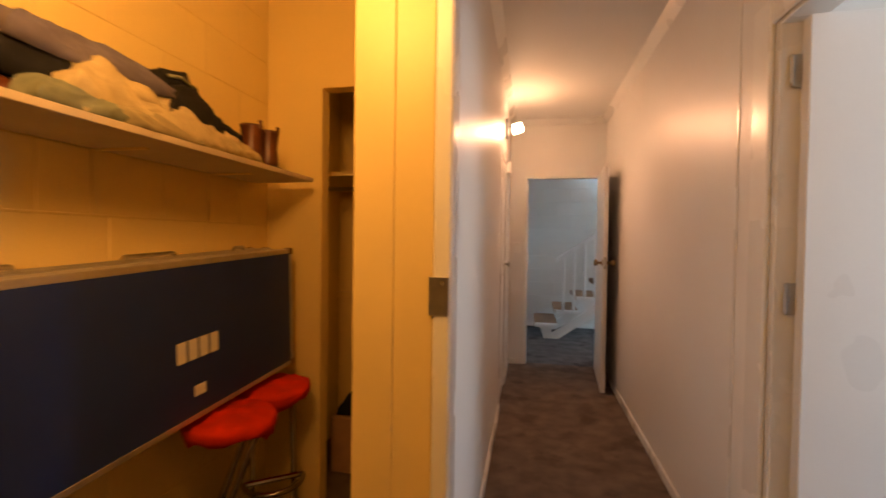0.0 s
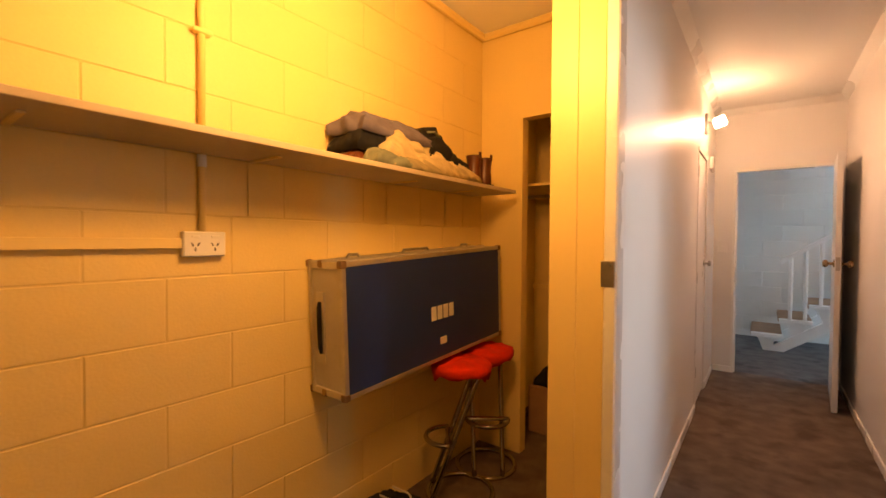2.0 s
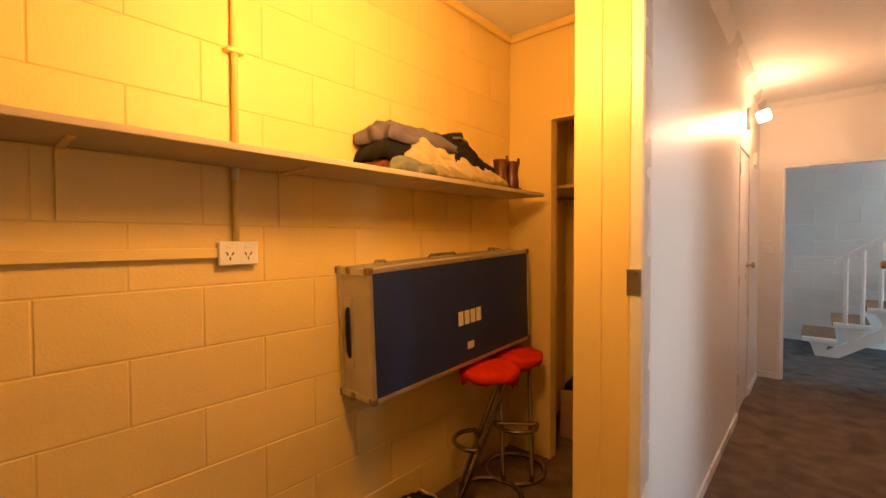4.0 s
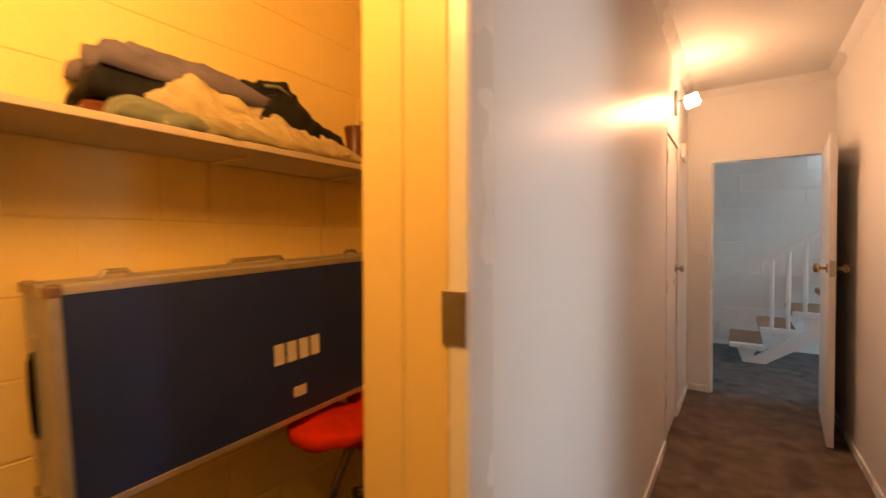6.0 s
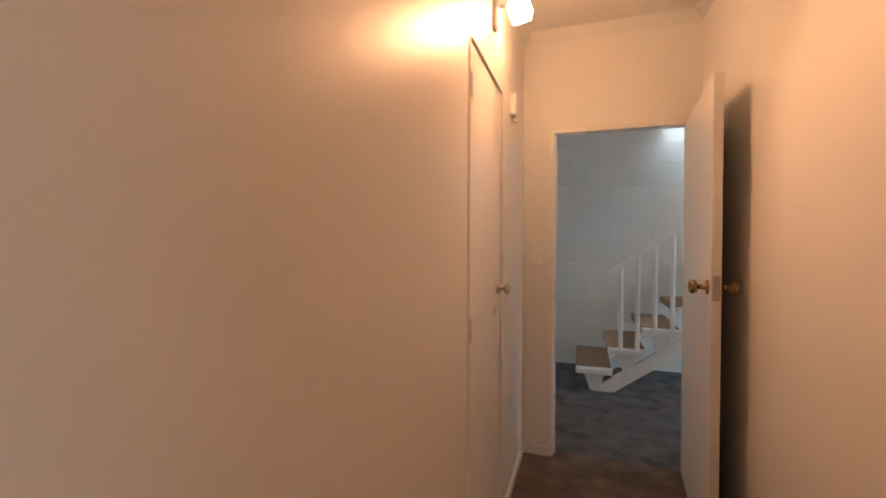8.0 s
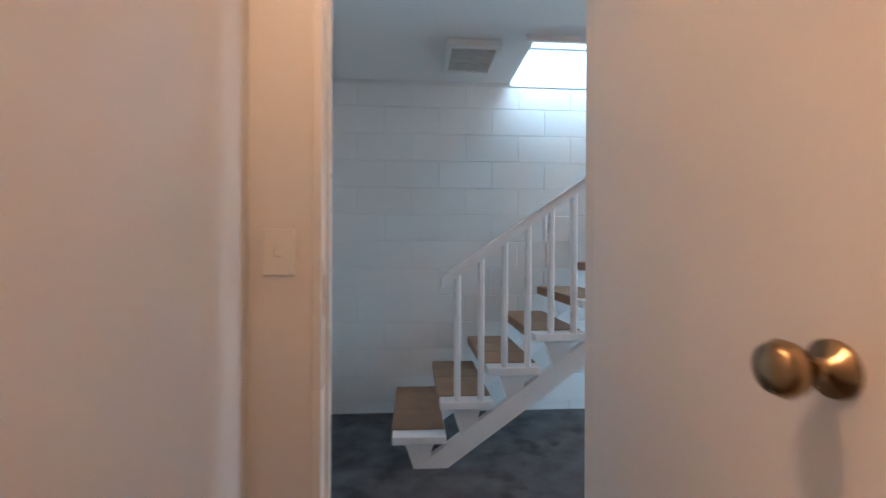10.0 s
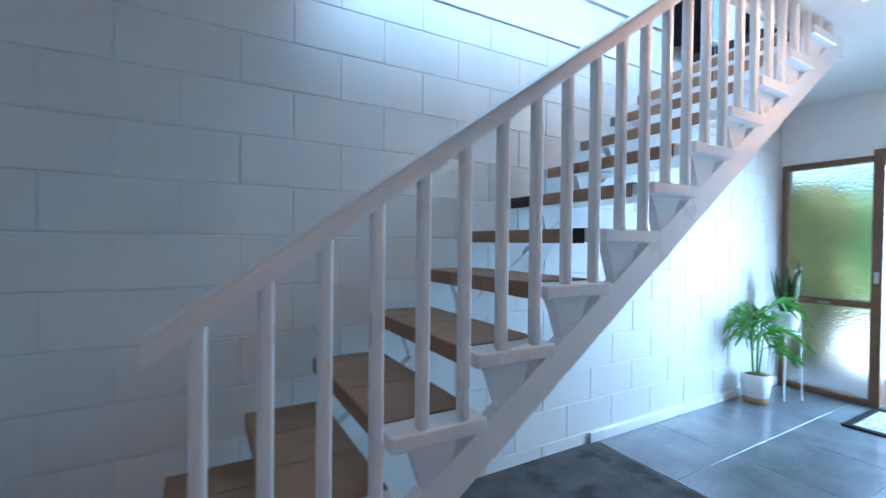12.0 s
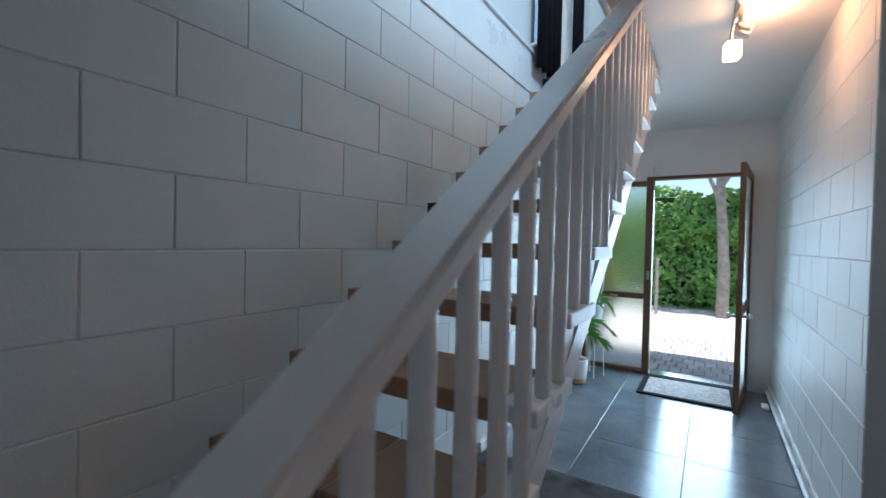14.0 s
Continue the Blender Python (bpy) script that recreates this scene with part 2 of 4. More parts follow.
def finish(bm, smooth):
    bmesh.ops.recalc_face_normals(bm, faces=bm.faces)
    if smooth:
        for f in bm.faces:
            f.smooth = True


def solid(name, bm, mat, label="", category="", kind="", group="", at=(0, 0, 0), smooth=False):
    finish(bm, smooth)
    bmesh.ops.translate(bm, verts=bm.verts, vec=-Vector(at))
    me = bpy.data.meshes.new(name)
    bm.to_mesh(me)
    bm.free()
    me.materials.append(mat)
    ob = new(name, me)
    ob.location = at
    return tagged(ob, label, category, group, kind)


def thing(name, at, label, category, group="", kind=""):
    ob = new(name)
    ob.location = at
    ob.empty_display_size = 0.1
    return tagged(ob, label, category, group, kind)


def part(name, bm, mat, parent, label="", smooth=False):
    """Links a bmesh, given in world places, as one mesh under a thing or a part."""
    finish(bm, smooth)
    top = parent
    while top.parent:
        top = top.parent
    bmesh.ops.translate(bm, verts=bm.verts, vec=-top.location)
    me = bpy.data.meshes.new(name)
    bm.to_mesh(me)
    bm.free()
    me.materials.append(mat)
    ob = new(name, me)
    ob.parent = parent
    return tagged(ob, label)


def structure(name, bm, mat, label, category="wall"):
    return solid(name, bm, mat, label, category, "structure")


def ridge(p):
    return 1 - 2.2 * abs(noise.noise(p))


def cloth(cx, cy, cz, lx, ly, lz, seed, folds=3.0, amp=0.25, n=64, slope=0.0, turn=0.5):
    """A crumpled, folded lump of cloth: long soft folds along one way, finer creases over them."""
    bm = bmesh.new()
    bmesh.ops.create_grid(bm, x_segments=n, y_segments=n, size=0.5)
    off = Vector((seed * 3.1, seed * 7.7, seed * 1.3))
    ct, st = math.cos(turn), math.sin(turn)
    for v in bm.verts:
        x, y = v.co.x, v.co.y
        r = min(1.0, (abs(2 * x) ** 2.6 + abs(2 * y) ** 2.6) ** (1 / 2.6))
        sq = max(abs(2 * x), abs(2 * y))
        k = sq / max(r, 1e-6) if sq < 1 else 1.0
        dome = max(0.0, 1 - sq ** 2.8) ** 0.5
        low = noise.noise(Vector((x * 2.2, y * 2.2, 0)) + off)
        h = dome * (0.78 + 0.35 * amp * low + slope * y)
        out = 1 + 0.16 * noise.noise(Vector((x * 2.6, y * 2.6, 2)) + off)
        p = Vector((cx + x * lx * out * (0.85 + 0.15 * k), cy + y * ly * out * (0.85 + 0.15 * k), cz + h * lz))
        q = Vector((p.x, ct * p.y + st * p.z, ct * p.z - st * p.y))
        q.y += 0.05 * noise.noise(q * 9 + off)
        d = 0.62 * ridge(Vector((q.x * folds * 4.5, q.y * folds * 1.5, q.z * folds * 7.0)) + off)
        d += 0.30 * ridge(Vector((q.x * folds * 9, q.y * folds * 4, q.z * folds * 15)) - off)
        way = Vector((2.2 * x, 1.2 * y * (lx / ly), 0.55 * dome + 0.1)).normalized()
        p += way * d * amp * 0.045
        p.z = max(cz + 0.002, p.z)
        v.co = p
    rim = [v for v in bm.verts if v.is_boundary]
    for v in rim:
        v.co.z = cz
    bmesh.ops.holes_fill(bm, edges=[e for e in bm.edges if e.is_boundary], sides=0)
    return bm


# ---- structure: hall and store ----
HZ = 2.6      # hall ceiling
SZ = 2.55     # stair hall ceiling
UP = 2.85     # upper floor
XL, XR, YE = -0.09, 0.886, 4.75

structure("floor", box(-1.3, 3.3, -2.6, 1.95, -0.12, 0), M_CARPET, "dark taupe carpet floor of hall and store", "floor")
structure("floor_hall", box(-1.3, 1.1, 1.95, 4.82, -0.12, 0), M_CARPET, "dark taupe carpet with stains in hall", "floor")
structure("floor_stair_hall", box(-0.53, 2.84, 4.82, 7.06, -0.12, 0), M_CHARCOAL, "worn charcoal carpet at the stair foot", "floor")

bm = box(XL - 0.11, XL, 0.91, 3.40, 0, HZ)
bx(bm, XL - 0.11, XL, 3.40, 4.03, 2.03, HZ)
bx(bm, XL - 0.11, XL, 4.03, YE, 0, HZ)
bx(bm, XL - 0.11, XL, -1.0, 0.91, 2.08, HZ)
bx(bm, XL - 0.11, XL, -2.6, -1.0, 0, HZ)
structure("wall_hall_west", bm, M_WALL, "smooth white painted hall wall")
bm = box(XR, XR + 0.1, 1.66, YE, 0, HZ)
bx(bm, XR, XR + 0.1, 0.8, 1.66, 2.03, HZ)
bx(bm, XR, XR + 0.1, -2.6, 0.8, 0, HZ)
structure("wall_hall_east", bm, M_WALL, "smooth white painted hall wall")
bm = box(-0.18, 0.079, YE, YE + 0.07, 0, HZ)
bx(bm, 0.079, 0.815, YE, YE + 0.07, 2.0, HZ)
bx(bm, 0.815, 2.53, YE, YE + 0.07, 0, HZ)
bx(bm, -0.55, -0.18, YE, YE + 0.07, 0, HZ)
structure("wall_hall_end", bm, M_WALL, "white wall with doorway to stair hall")
structure("wall_hall_back", box(-1.3, 3.3, -2.7, -2.6, 0, HZ), M_WALL, "plain white wall closing the hall")
structure("ceiling", box(-1.3, 3.3, -2.7, YE + 0.02, HZ, HZ + 0.1), M_CEIL, "white flat hall ceiling", "ceiling")
# side room to the east
structure("wall_side_room_north", box(XR + 0.1, 3.3, 1.85, 1.95, 0, HZ), M_WALL, "plain white wall of side room")
structure("wall_side_room_east", bx(bx(bx(box(3.2, 3.3, -2.6, -0.4, 0, HZ), 3.2, 3.3, 1.0, 1.95, 0, HZ), 3.2, 3.3, -0.4, 1.0, 0, 0.9), 3.2, 3.3, -0.4, 1.0, 2.1, HZ), M_WALL, "plain white wall of side room")
# store room
structure("wall_store_block_core", box(-1.34, -1.1425, -2.6, 2.9, 0, HZ), M_CREAMJ, "cream painted block wall of store")
bm = box(-1.146, -0.853, 1.985, 2.06, 0, HZ)
bx(bm, -0.853, -0.25, 1.985, 2.06, 2.037, HZ)
bx(bm, -0.25, XL - 0.12, 1.985, 2.06, 0, HZ)
structure("wall_store_end", bm, M_CREAMP, "cream painted wall with closet opening")
bm = box(-1.146, XL - 0.12, 2.8, 2.9, 0, HZ)
structure("wall_closet_back", bm, M_CREAMP, "cream painted back wall of closet")
structure("wall_store_inner_lining", box(XL - 0.12, XL - 0.1102, 0.91, 2.8, 0, HZ), M_CREAMP, "cream painted inner face of partition")


def run(name, pts, mat, label, w=0.012, h=0.06, z=0.0):
    """A skirting or cornice: boxes along walls, each (x0, x1, y0, y1)."""
    bm = bmesh.new()
    for x0, x1, y0, y1 in pts:
        bx(bm, x0, x1, y0, y1, z, z + h, 0.004)
    return structure(name, bm, mat, label, "trim")


run("baseboard_hall", [(XL, XL + 0.012, 0.97, 3.39), (XL, XL + 0.012, 4.05, YE), (XL, 0.075, YE - 0.012, YE), (XR - 0.012, XR, 1.7, YE), (0.85, XR, YE - 0.012, YE)], M_TRIM, "low white painted skirting board", h=0.06)
bm = bmesh.new()
for x0, x1, y0, y1, sx, sy in ((XL, XL, -2.6, YE, 1, 0), (XR, XR, -2.6, YE, -1, 0), (XL, XR, YE, YE, 0, -1)):
    c = 0.055
    if sx:
        a = [(x0, y0, HZ - c), (x0 + sx * c, y0, HZ), (x0, y0, HZ)]
        b = [(x0, y1, HZ - c), (x0 + sx * c, y1, HZ), (x0, y1, HZ)]
    else:
        a = [(x0, y0, HZ - c), (x0, y0 + sy * c, HZ), (x0, y0, HZ)]
        b = [(x1, y0, HZ - c), (x1, y0 + sy * c, HZ), (x1, y0, HZ)]
    va, vb = [bm.verts.new(p) for p in a], [bm.verts.new(p) for p in b]
    bm.faces.new(va)
    bm.faces.new(vb[::-1])
    for i in range(3):
        bm.faces.new((va[i], vb[i], vb[(i + 1) % 3], va[(i + 1) % 3]))
structure("trim_hall_cornice", bm, M_TRIM, "white painted angled cornice", "trim")
bm = box(-1.14, -1.10, -2.6, 1.98, HZ - 0.045, HZ, 0.012)
bx(bm, -1.14, XL - 0.1, 1.945, 1.984, HZ - 0.045, HZ, 0.012)
structure("trim_store_cornice", bm, M_CREAMP, "cream painted cornice of store", "trim")
# store opening lining: cream reveal, white hall-side architrave
bm = box(-0.215, -0.128, 0.888, 0.91, 0, 2.08, 0.003)
bx(bm, -0.128, -0.049, 0.8895, 0.91, 0, 2.08, 0.002)
structure("trim_store_reveal", bm, M_CREAMP, "cream painted door reveal of store", "trim")
bm = box(-0.049, -0.012, 0.8875, 0.96, 0, 2.12, 0.005)
bx(bm, XL, -0.049, 0.9102, 0.96, 0, 2.12, 0.004)
structure("trim_store_architrave", bm, M_TRIM, "white painted door architrave of store", "trim")
structure("trim_store_strike_plate", box(-0.056, -0.016, 0.8845, 0.8878, 1.17, 1.245, 0.001), M_STEEL, "steel strike plate in door jamb", "strike plate")

# ---- structure: stair hall ----
WY = 6.935
structure("wall_stair_core", bx(bx(bx(box(-0.53, 3.6, WY + 0.0045, WY + 0.2, 0, 5.3), 4.75, 5.45, WY + 0.0045, WY + 0.2, 0, 5.3), 3.6, 4.75, WY + 0.0045, WY + 0.2, 0, 2.9), 3.6, 4.75, WY + 0.0045, WY + 0.2, 4.7, 5.3), M_JOINT, "white painted block wall behind stairs")
structure("wall_stair_west", box(-0.53, -0.41, YE + 0.07, WY + 0.0045, 0, SZ), M_WALL, "white painted wall with door")
RY = 5.2
structure("wall_entry_core", box(2.53, 5.31, YE, RY - 0.0045, 0, SZ), M_JOINT, "white painted block wall beside front door")
FX = 5.31
bm = box(FX, FX + 0.14, 5.0, 5.40, 0, 5.3)
bx(bm, FX, FX + 0.14, 5.40, 6.23, 2.075, 5.3)
bx(bm, FX, FX + 0.14, 6.23, 6.915, 2.03, 5.3)
bx(bm, FX, FX + 0.14, 6.915, WY + 0.0045, 0, 5.3)
structure("wall_front", bm, M_WALL, "white painted front wall over the entrance door")
bm = box(-0.53, 1.07, YE + 0.07, WY + 0.0045, SZ, UP)
bx(bm, 1.07, 4.24, YE + 0.07, 6.20, SZ, UP)
bx(bm, 4.24, FX, YE + 0.07, WY + 0.0045, SZ, UP)
structure("ceiling_stair_hall", bm, M_CEIL, "white ceiling with open stairwell", "ceiling")
bm = box(1.0, 4.28, 6.172, 6.198, SZ - 0.035, UP + 0.05, 0.006)
structure("trim_stairwell_edge", bm, M_STAIR, "white painted board at stairwell edge", "trim")
# upper room
structure("wall_upper_south", bx(bx(bx(box(-0.53, 0.3, 4.3, 4.42, UP, 5.3), 2.9, 5.45, 4.3, 4.42, UP, 5.3), 0.3, 2.9, 4.3, 4.42, UP, 3.8), 0.3, 2.9, 4.3, 4.42, 5.0, 5.3), M_WALL, "plain white upper wall")
structure("wall_upper_west", box(-0.65, -0.53, 4.3, 7.06, SZ, 5.3), M_WALL, "plain white upper wall")
structure("floor_upper", box(-0.53, 5.31, 4.42, YE + 0.07, HZ + 0.11, UP), M_CARPET, "upper floor beside stairwell", "floor")
structure("ceiling_upper", box(-0.65, 5.45, 4.3, 7.1, 5.3, 5.4), M_CEIL, "white upper ceiling", "ceiling")
bm = box(1.07, 4.24, WY - 0.012, WY + 0.0045, SZ - 0.03, UP - 0.02, 0.003)
bx(bm, 1.07, 5.3, WY - 0.03, WY - 0.012, UP - 0.03, UP, 0.003)
structure("trim_floor_band", bm, M_STAIR, "white painted band along the stair wall", "trim")
run("baseboard_entry", [(2.53, FX, RY, RY + 0.014)], M_TRIM, "white painted skirting board with pipe", h=0.09)
run("baseboard_stair", [(2.785, FX, WY - 0.02, WY)], M_TRIM, "white painted skirting under stairs", h=0.07)

# ---- ground outside ----
structure("ground", box(-400, 400, -400, 400, -0.3, -0.10), M_DRIVE, "pale concrete driveway and ground", "ground")

# ---- staircase ----
GO, RISE = 0.2700, 0.1905


def tread_x(k):
    return 0.246 + GO * k


def tread_z(k):
    return 0.013 + RISE * k


stairs = thing("staircase", (0.45, 6.1, 0), "white open-riser staircase with brown board treads and balustrade", "staircase")
SL = RISE / GO


def stringer_z(x):
    return 0.408 + SL * 1.01 * (x - 1.081)


for y0, y1 in ((6.085, 6.135), (6.74, 6.79)):
    xa, xb = 0.529, 3.98
    t = 0.135
    bm = prism(bmesh.new(), [(xa, 0.0), (xb, stringer_z(xb)), (xb, stringer_z(xb) + t), (xa - 0.185, 0.004), (xa - 0.185, 0.0)], y0, y1)
    part("stringer", bm, M_STAIR, stairs)
N_TREADS = 14
for k in range(1, N_TREADS + 1):
    x1, z = tread_x(k), tread_z(k)
    x0 = x1 - 0.305
    tr = part("tread", box(x0, x1, 6.036, 6.9, z - 0.046, z, 0.006, seg=2), M_STAIR, stairs, "white painted timber tread")
    # board covers folded over the front edge, in lengths
    cuts = [6.128, 6.152 + 0.25 + 0.05 * ((k * 7) % 3), 6.152 + 0.50 + 0.04 * ((k * 5) % 3), 6.905]
    if k == 7:
        cuts[1] = 6.215
    for i, (a, b) in enumerate(zip(cuts, cuts[1:])):
        mat = M_CARDDARK if (k, i) in ((8, 2), (7, 0), (14, 0), (14, 1), (14, 2)) else M_CARD
        bm = box(x0 - 0.006, x1 - 0.004, a + 0.003, b - 0.003, z + 0.0005, z + 0.006, 0.0015)
        bx(bm, x0 - 0.007, x0 - 0.001, a + 0.003, b - 0.003, z - 0.052, z + 0.003, 0.0015)
        part("tread_cover", bm, mat, tr, "brown protective board over tread")
    # curved bracket under each end of the tread
    for y0, y1 in ((6.085, 6.135), (6.74, 6.79)):
        xm = x0 + 0.16
        top = z - 0.046
        poly = [(x0 + 0.05, top)]
        base_l, base_r = xm - 0.035, xm + 0.06
        zl, zr = stringer_z(base_l) + 0.12, stringer_z(base_r) + 0.12
        for j in range(7):
            a = j / 6 * math.pi / 2
            poly.append((x0 + 0.05 + (base_l - x0 - 0.05) * math.sin(a), zl + (top - zl) * (1 - math.sin(a) ** 2) * math.cos(a) if j < 6 else zl))
        poly.append((base_r, zr))
        for j in range(1, 6):
            a = j / 5 * math.pi / 2
            poly.append((base_r + 0.05 * (1 - math.cos(a)), zr + (top - zr) * math.sin(a)))
        if zl < top:
            part("bracket", prism(bmesh.new(), poly, y0 + 0.004, y1 - 0.004), M_STAIR, tr)
# balusters, two on each tread, under a sloping rail


def rail_z(x):
    return 1.103 + SL * 0.99 * (x - 0.58)


nb = 0
for k in range(2, N_TREADS + 1):
    for h in range(2):
        x = 0.579 + GO / 2 * nb
        nb += 1
        zt = rail_z(x)
        bm = bmesh.new()
        bx(bm, x - 0.018, x + 0.018, 6.040, 6.076, tread_z(k) - 0.002, zt + 0.02, 0.011, seg=3)
        part("baluster", bm, M_STAIR, stairs, smooth=False)
xa, xb = 0.48, 4.2
bm = prism(bmesh.new(), [(xa, rail_z(xa)), (xb, rail_z(xb)), (xb, rail_z(xb) + 0.060), (xa, rail_z(xa) + 0.060)], 6.002, 6.114)
bmesh.ops.bevel(bm, geom=bm.edges[:], offset=0.01, segments=2, affect="EDGES")
part("handrail", bm, M_STAIR, stairs)

# ---- front door and side window ----
door_set = thing("window_1", (FX, 6.9, 0), "brown timber side window with obscure rippled glass", "window", kind="structure")
fr = bmesh.new()
bx(fr, FX - 0.02, FX + 0.09, 6.875, 6.915, 0, 2.03, 0.004)
bx(fr, FX - 0.02, FX + 0.09, 6.225, 6.295, 0, 2.075, 0.004)
bx(fr, FX - 0.018, FX + 0.088, 6.30, 6.875, 1.985, 2.03, 0.004)
bx(fr, FX - 0.018, FX + 0.088, 6.30, 6.875, 0.79, 0.845, 0.004)
bx(fr, FX - 0.018, FX + 0.088, 6.30, 6.875, 0.0, 0.045, 0.004)
wf = part("window_frame", fr, M_BROWNFRAME, door_set)
for z0, z1 in ((0.045, 0.79), (0.845, 1.985)):
    g = part("pane", box(FX + 0.03, FX + 0.036, 6.30, 6.875, z0, z1), M_GLASS, door_set, "obscure rippled glass pane")
    g.visible_shadow = False
part("window_catch", box(FX - 0.04, FX - 0.018, 6.55, 6.63, 0.80, 0.822, 0.003), M_STEEL, door_set)
fd = thing("door_frame_1", (FX, 5.4, 0), "brown timber front door frame", "door frame", kind="structure")
fr = bmesh.new()
bx(fr, FX - 0.015, FX + 0.09, 5.395, 5.43, 0, 2.075, 0.004)
bx(fr, FX - 0.015, FX + 0.09, 5.43, 6.23, 2.043, 2.075, 0.004)
part("frame", fr, M_BROWNFRAME, fd)
part("threshold", box(FX - 0.02, FX + 0.16, 5.43, 6.23, -0.02, 0.02, 0.004), M_STEEL, fd)
part("strike_plate", box(FX - 0.024, FX - 0.02, 6.245, 6.275, 1.0, 1.09), M_STEEL, fd)
# the open leaf, hinged by the entry wall, standing into the hall
leaf = thing("door_2", (FX - 0.02, 5.42, 0), "open brown timber front door with clear glass panels", "door", kind="structure")
DA = math.atan2(5.485 - 5.385, 4.50 - 5.27)
LW, LT = 0.79, 0.04
lm = Matrix.Translation((FX - 0.03, 5.40, 0)) @ Matrix.Rotation(DA, 4, "Z")


def placed(bm, m):
    bmesh.ops.transform(bm, matrix=m, verts=bm.verts)
    return bm


bm = bmesh.new()
bx(bm, 0, 0.06, -LT / 2, LT / 2, 0.012, 2.04, 0.003)
bx(bm, LW - 0.07, LW, -LT / 2, LT / 2, 0.012, 2.04, 0.003)
bx(bm, 0.06, LW - 0.07, -LT / 2 + 0.002, LT / 2 - 0.002, 1.965, 2.04, 0.003)
bx(bm, 0.06, LW - 0.07, -LT / 2 + 0.002, LT / 2 - 0.002, 0.80, 0.88, 0.003)
bx(bm, 0.06, LW - 0.07, -LT / 2 + 0.002, LT / 2 - 0.002, 0.012, 0.13, 0.003)
part("stiles", placed(bm, lm), M_BROWNFRAME, leaf)
for z0, z1 in ((0.13, 0.80), (0.88, 1.965)):
    g = part("pane", placed(box(0.06, LW - 0.07, -0.003, 0.003, z0, z1), lm), M_GLASS, leaf, "obscure glass pane")
    g.visible_shadow = False
for s in (-1, 1):
    bm = bmesh.new()
    tube(bm, [(LW - 0.05, s * 0.02, 0.80), (LW - 0.05, s * 0.055, 0.80)], 0.012)
    lathe(bm, (0, 0, 0), [(0.008, -0.012), (0.024, -0.008), (0.028, 0.004), (0.02, 0.016), (0.006, 0.02)], 16)
    vs = [v for v in bm.verts if abs(v.co.x) < 0.1]
    bmesh.ops.transform(bm, matrix=Matrix.Translation((LW - 0.05, s * 0.068, 0.80)) @ Matrix.Rotation(s * -math.pi / 2, 4, "X"), verts=vs)
    part("door_knob", placed(bm, lm), M_STEEL, leaf, smooth=True)

# ---- hall door to the stairs, standing open along the east wall ----
hd = thing("door_1", (0.82, 4.74, 0), "open white flush door with brass knobs", "door", kind="structure")
hm = Matrix.Translation((0.822, 4.752, 0)) @ Matrix.Rotation(math.atan2(3.966 - 4.752, 0.768 - 0.822), 4, "Z")
HWD = 0.775
part("leaf", placed(box(0.014, HWD, -0.018, 0.018, 0.012, 1.99, 0.002), hm), M_DOOR, hd)
part("latch_plate", placed(box(HWD - 0.001, HWD + 0.002, -0.013, 0.013, 1.09, 1.19), hm), M_STEEL, hd)
for s in (-1, 1):
    bm = bmesh.new()
    lathe(bm, (0, 0, 0), [(0.03, 0), (0.03, 0.006), (0.011, 0.01), (0.011, 0.035), (0.026, 0.042), (0.03, 0.055), (0.024, 0.068), (0.008, 0.072)], 20)
    bmesh.ops.transform(bm, matrix=Matrix.Translation((HWD - 0.06, s * 0.018, 1.14)) @ Matrix.Rotation(s * -math.pi / 2, 4, "X"), verts=bm.verts)
    part("door_knob", placed(bm, hm), M_BRASS, hd, "worn brass knob", smooth=True)
df = thing("door_frame_2", (0.45, YE, 0), "white painted door lining of stair hall doorway", "door frame", kind="structure")
bm = bmesh.new()
bx(bm, 0.07, 0.095, YE - 0.006, YE + 0.075, 0, 2.0, 0.002)
bx(bm, 0.83, 0.855, YE - 0.006, YE + 0.075, 0, 2.0, 0.002)
bx(bm, 0.095, 0.83, YE - 0.006, YE + 0.075, 1.985, 2.01, 0.002)
part("lining", bm, M_TRIM, df)
part("door_stop", bx(box(0.095, 0.107, YE + 0.035, YE + 0.06, 0, 1.985), 0.818, 0.83, YE + 0.035, YE + 0.06, 0, 1.985), M_TRIM, df)
part("strike_plate", box(0.095, 0.0965, YE + 0.005, YE + 0.03, 1.08, 1.19), M_STEEL, df)

# ---- doors and fixtures of the hall ----
cd = thing("door_3", (XL, 3.7, 0), "closed white flush cupboard door with lever knob", "door", kind="structure")
part("leaf", box(XL - 0.042, XL - 0.006, 3.425, 4.005, 0.012, 2.0, 0.002), M_DOOR, cd)
fr = box(XL - 0.10, XL + 0.004, 3.402, 3.422, 0, 2.028, 0.002)
bx(fr, XL - 0.10, XL + 0.004, 4.008, 4.028, 0, 2.028, 0.002)
bx(fr, XL - 0.10, XL + 0.003, 3.422, 4.008, 2.004, 2.028, 0.002)
part("frame", fr, M_TRIM, cd)
part("back_panel", box(XL - 0.109, XL - 0.1, 3.402, 4.028, 0, 2.03), M_CREAMP, cd)
for z in (0.25, 0.98, 1.80):
    bm = box(XL - 0.008, XL + 0.007, 3.414, 3.432, z, z + 0.085, 0.003)
    part("hinge", bm, M_STEEL, cd)
bm = lathe(bmesh.new(), (0, 0, 0), [(0.026, 0), (0.026, 0.006), (0.01, 0.01), (0.01, 0.03), (0.024, 0.036), (0.026, 0.05), (0.012, 0.058)], 18)
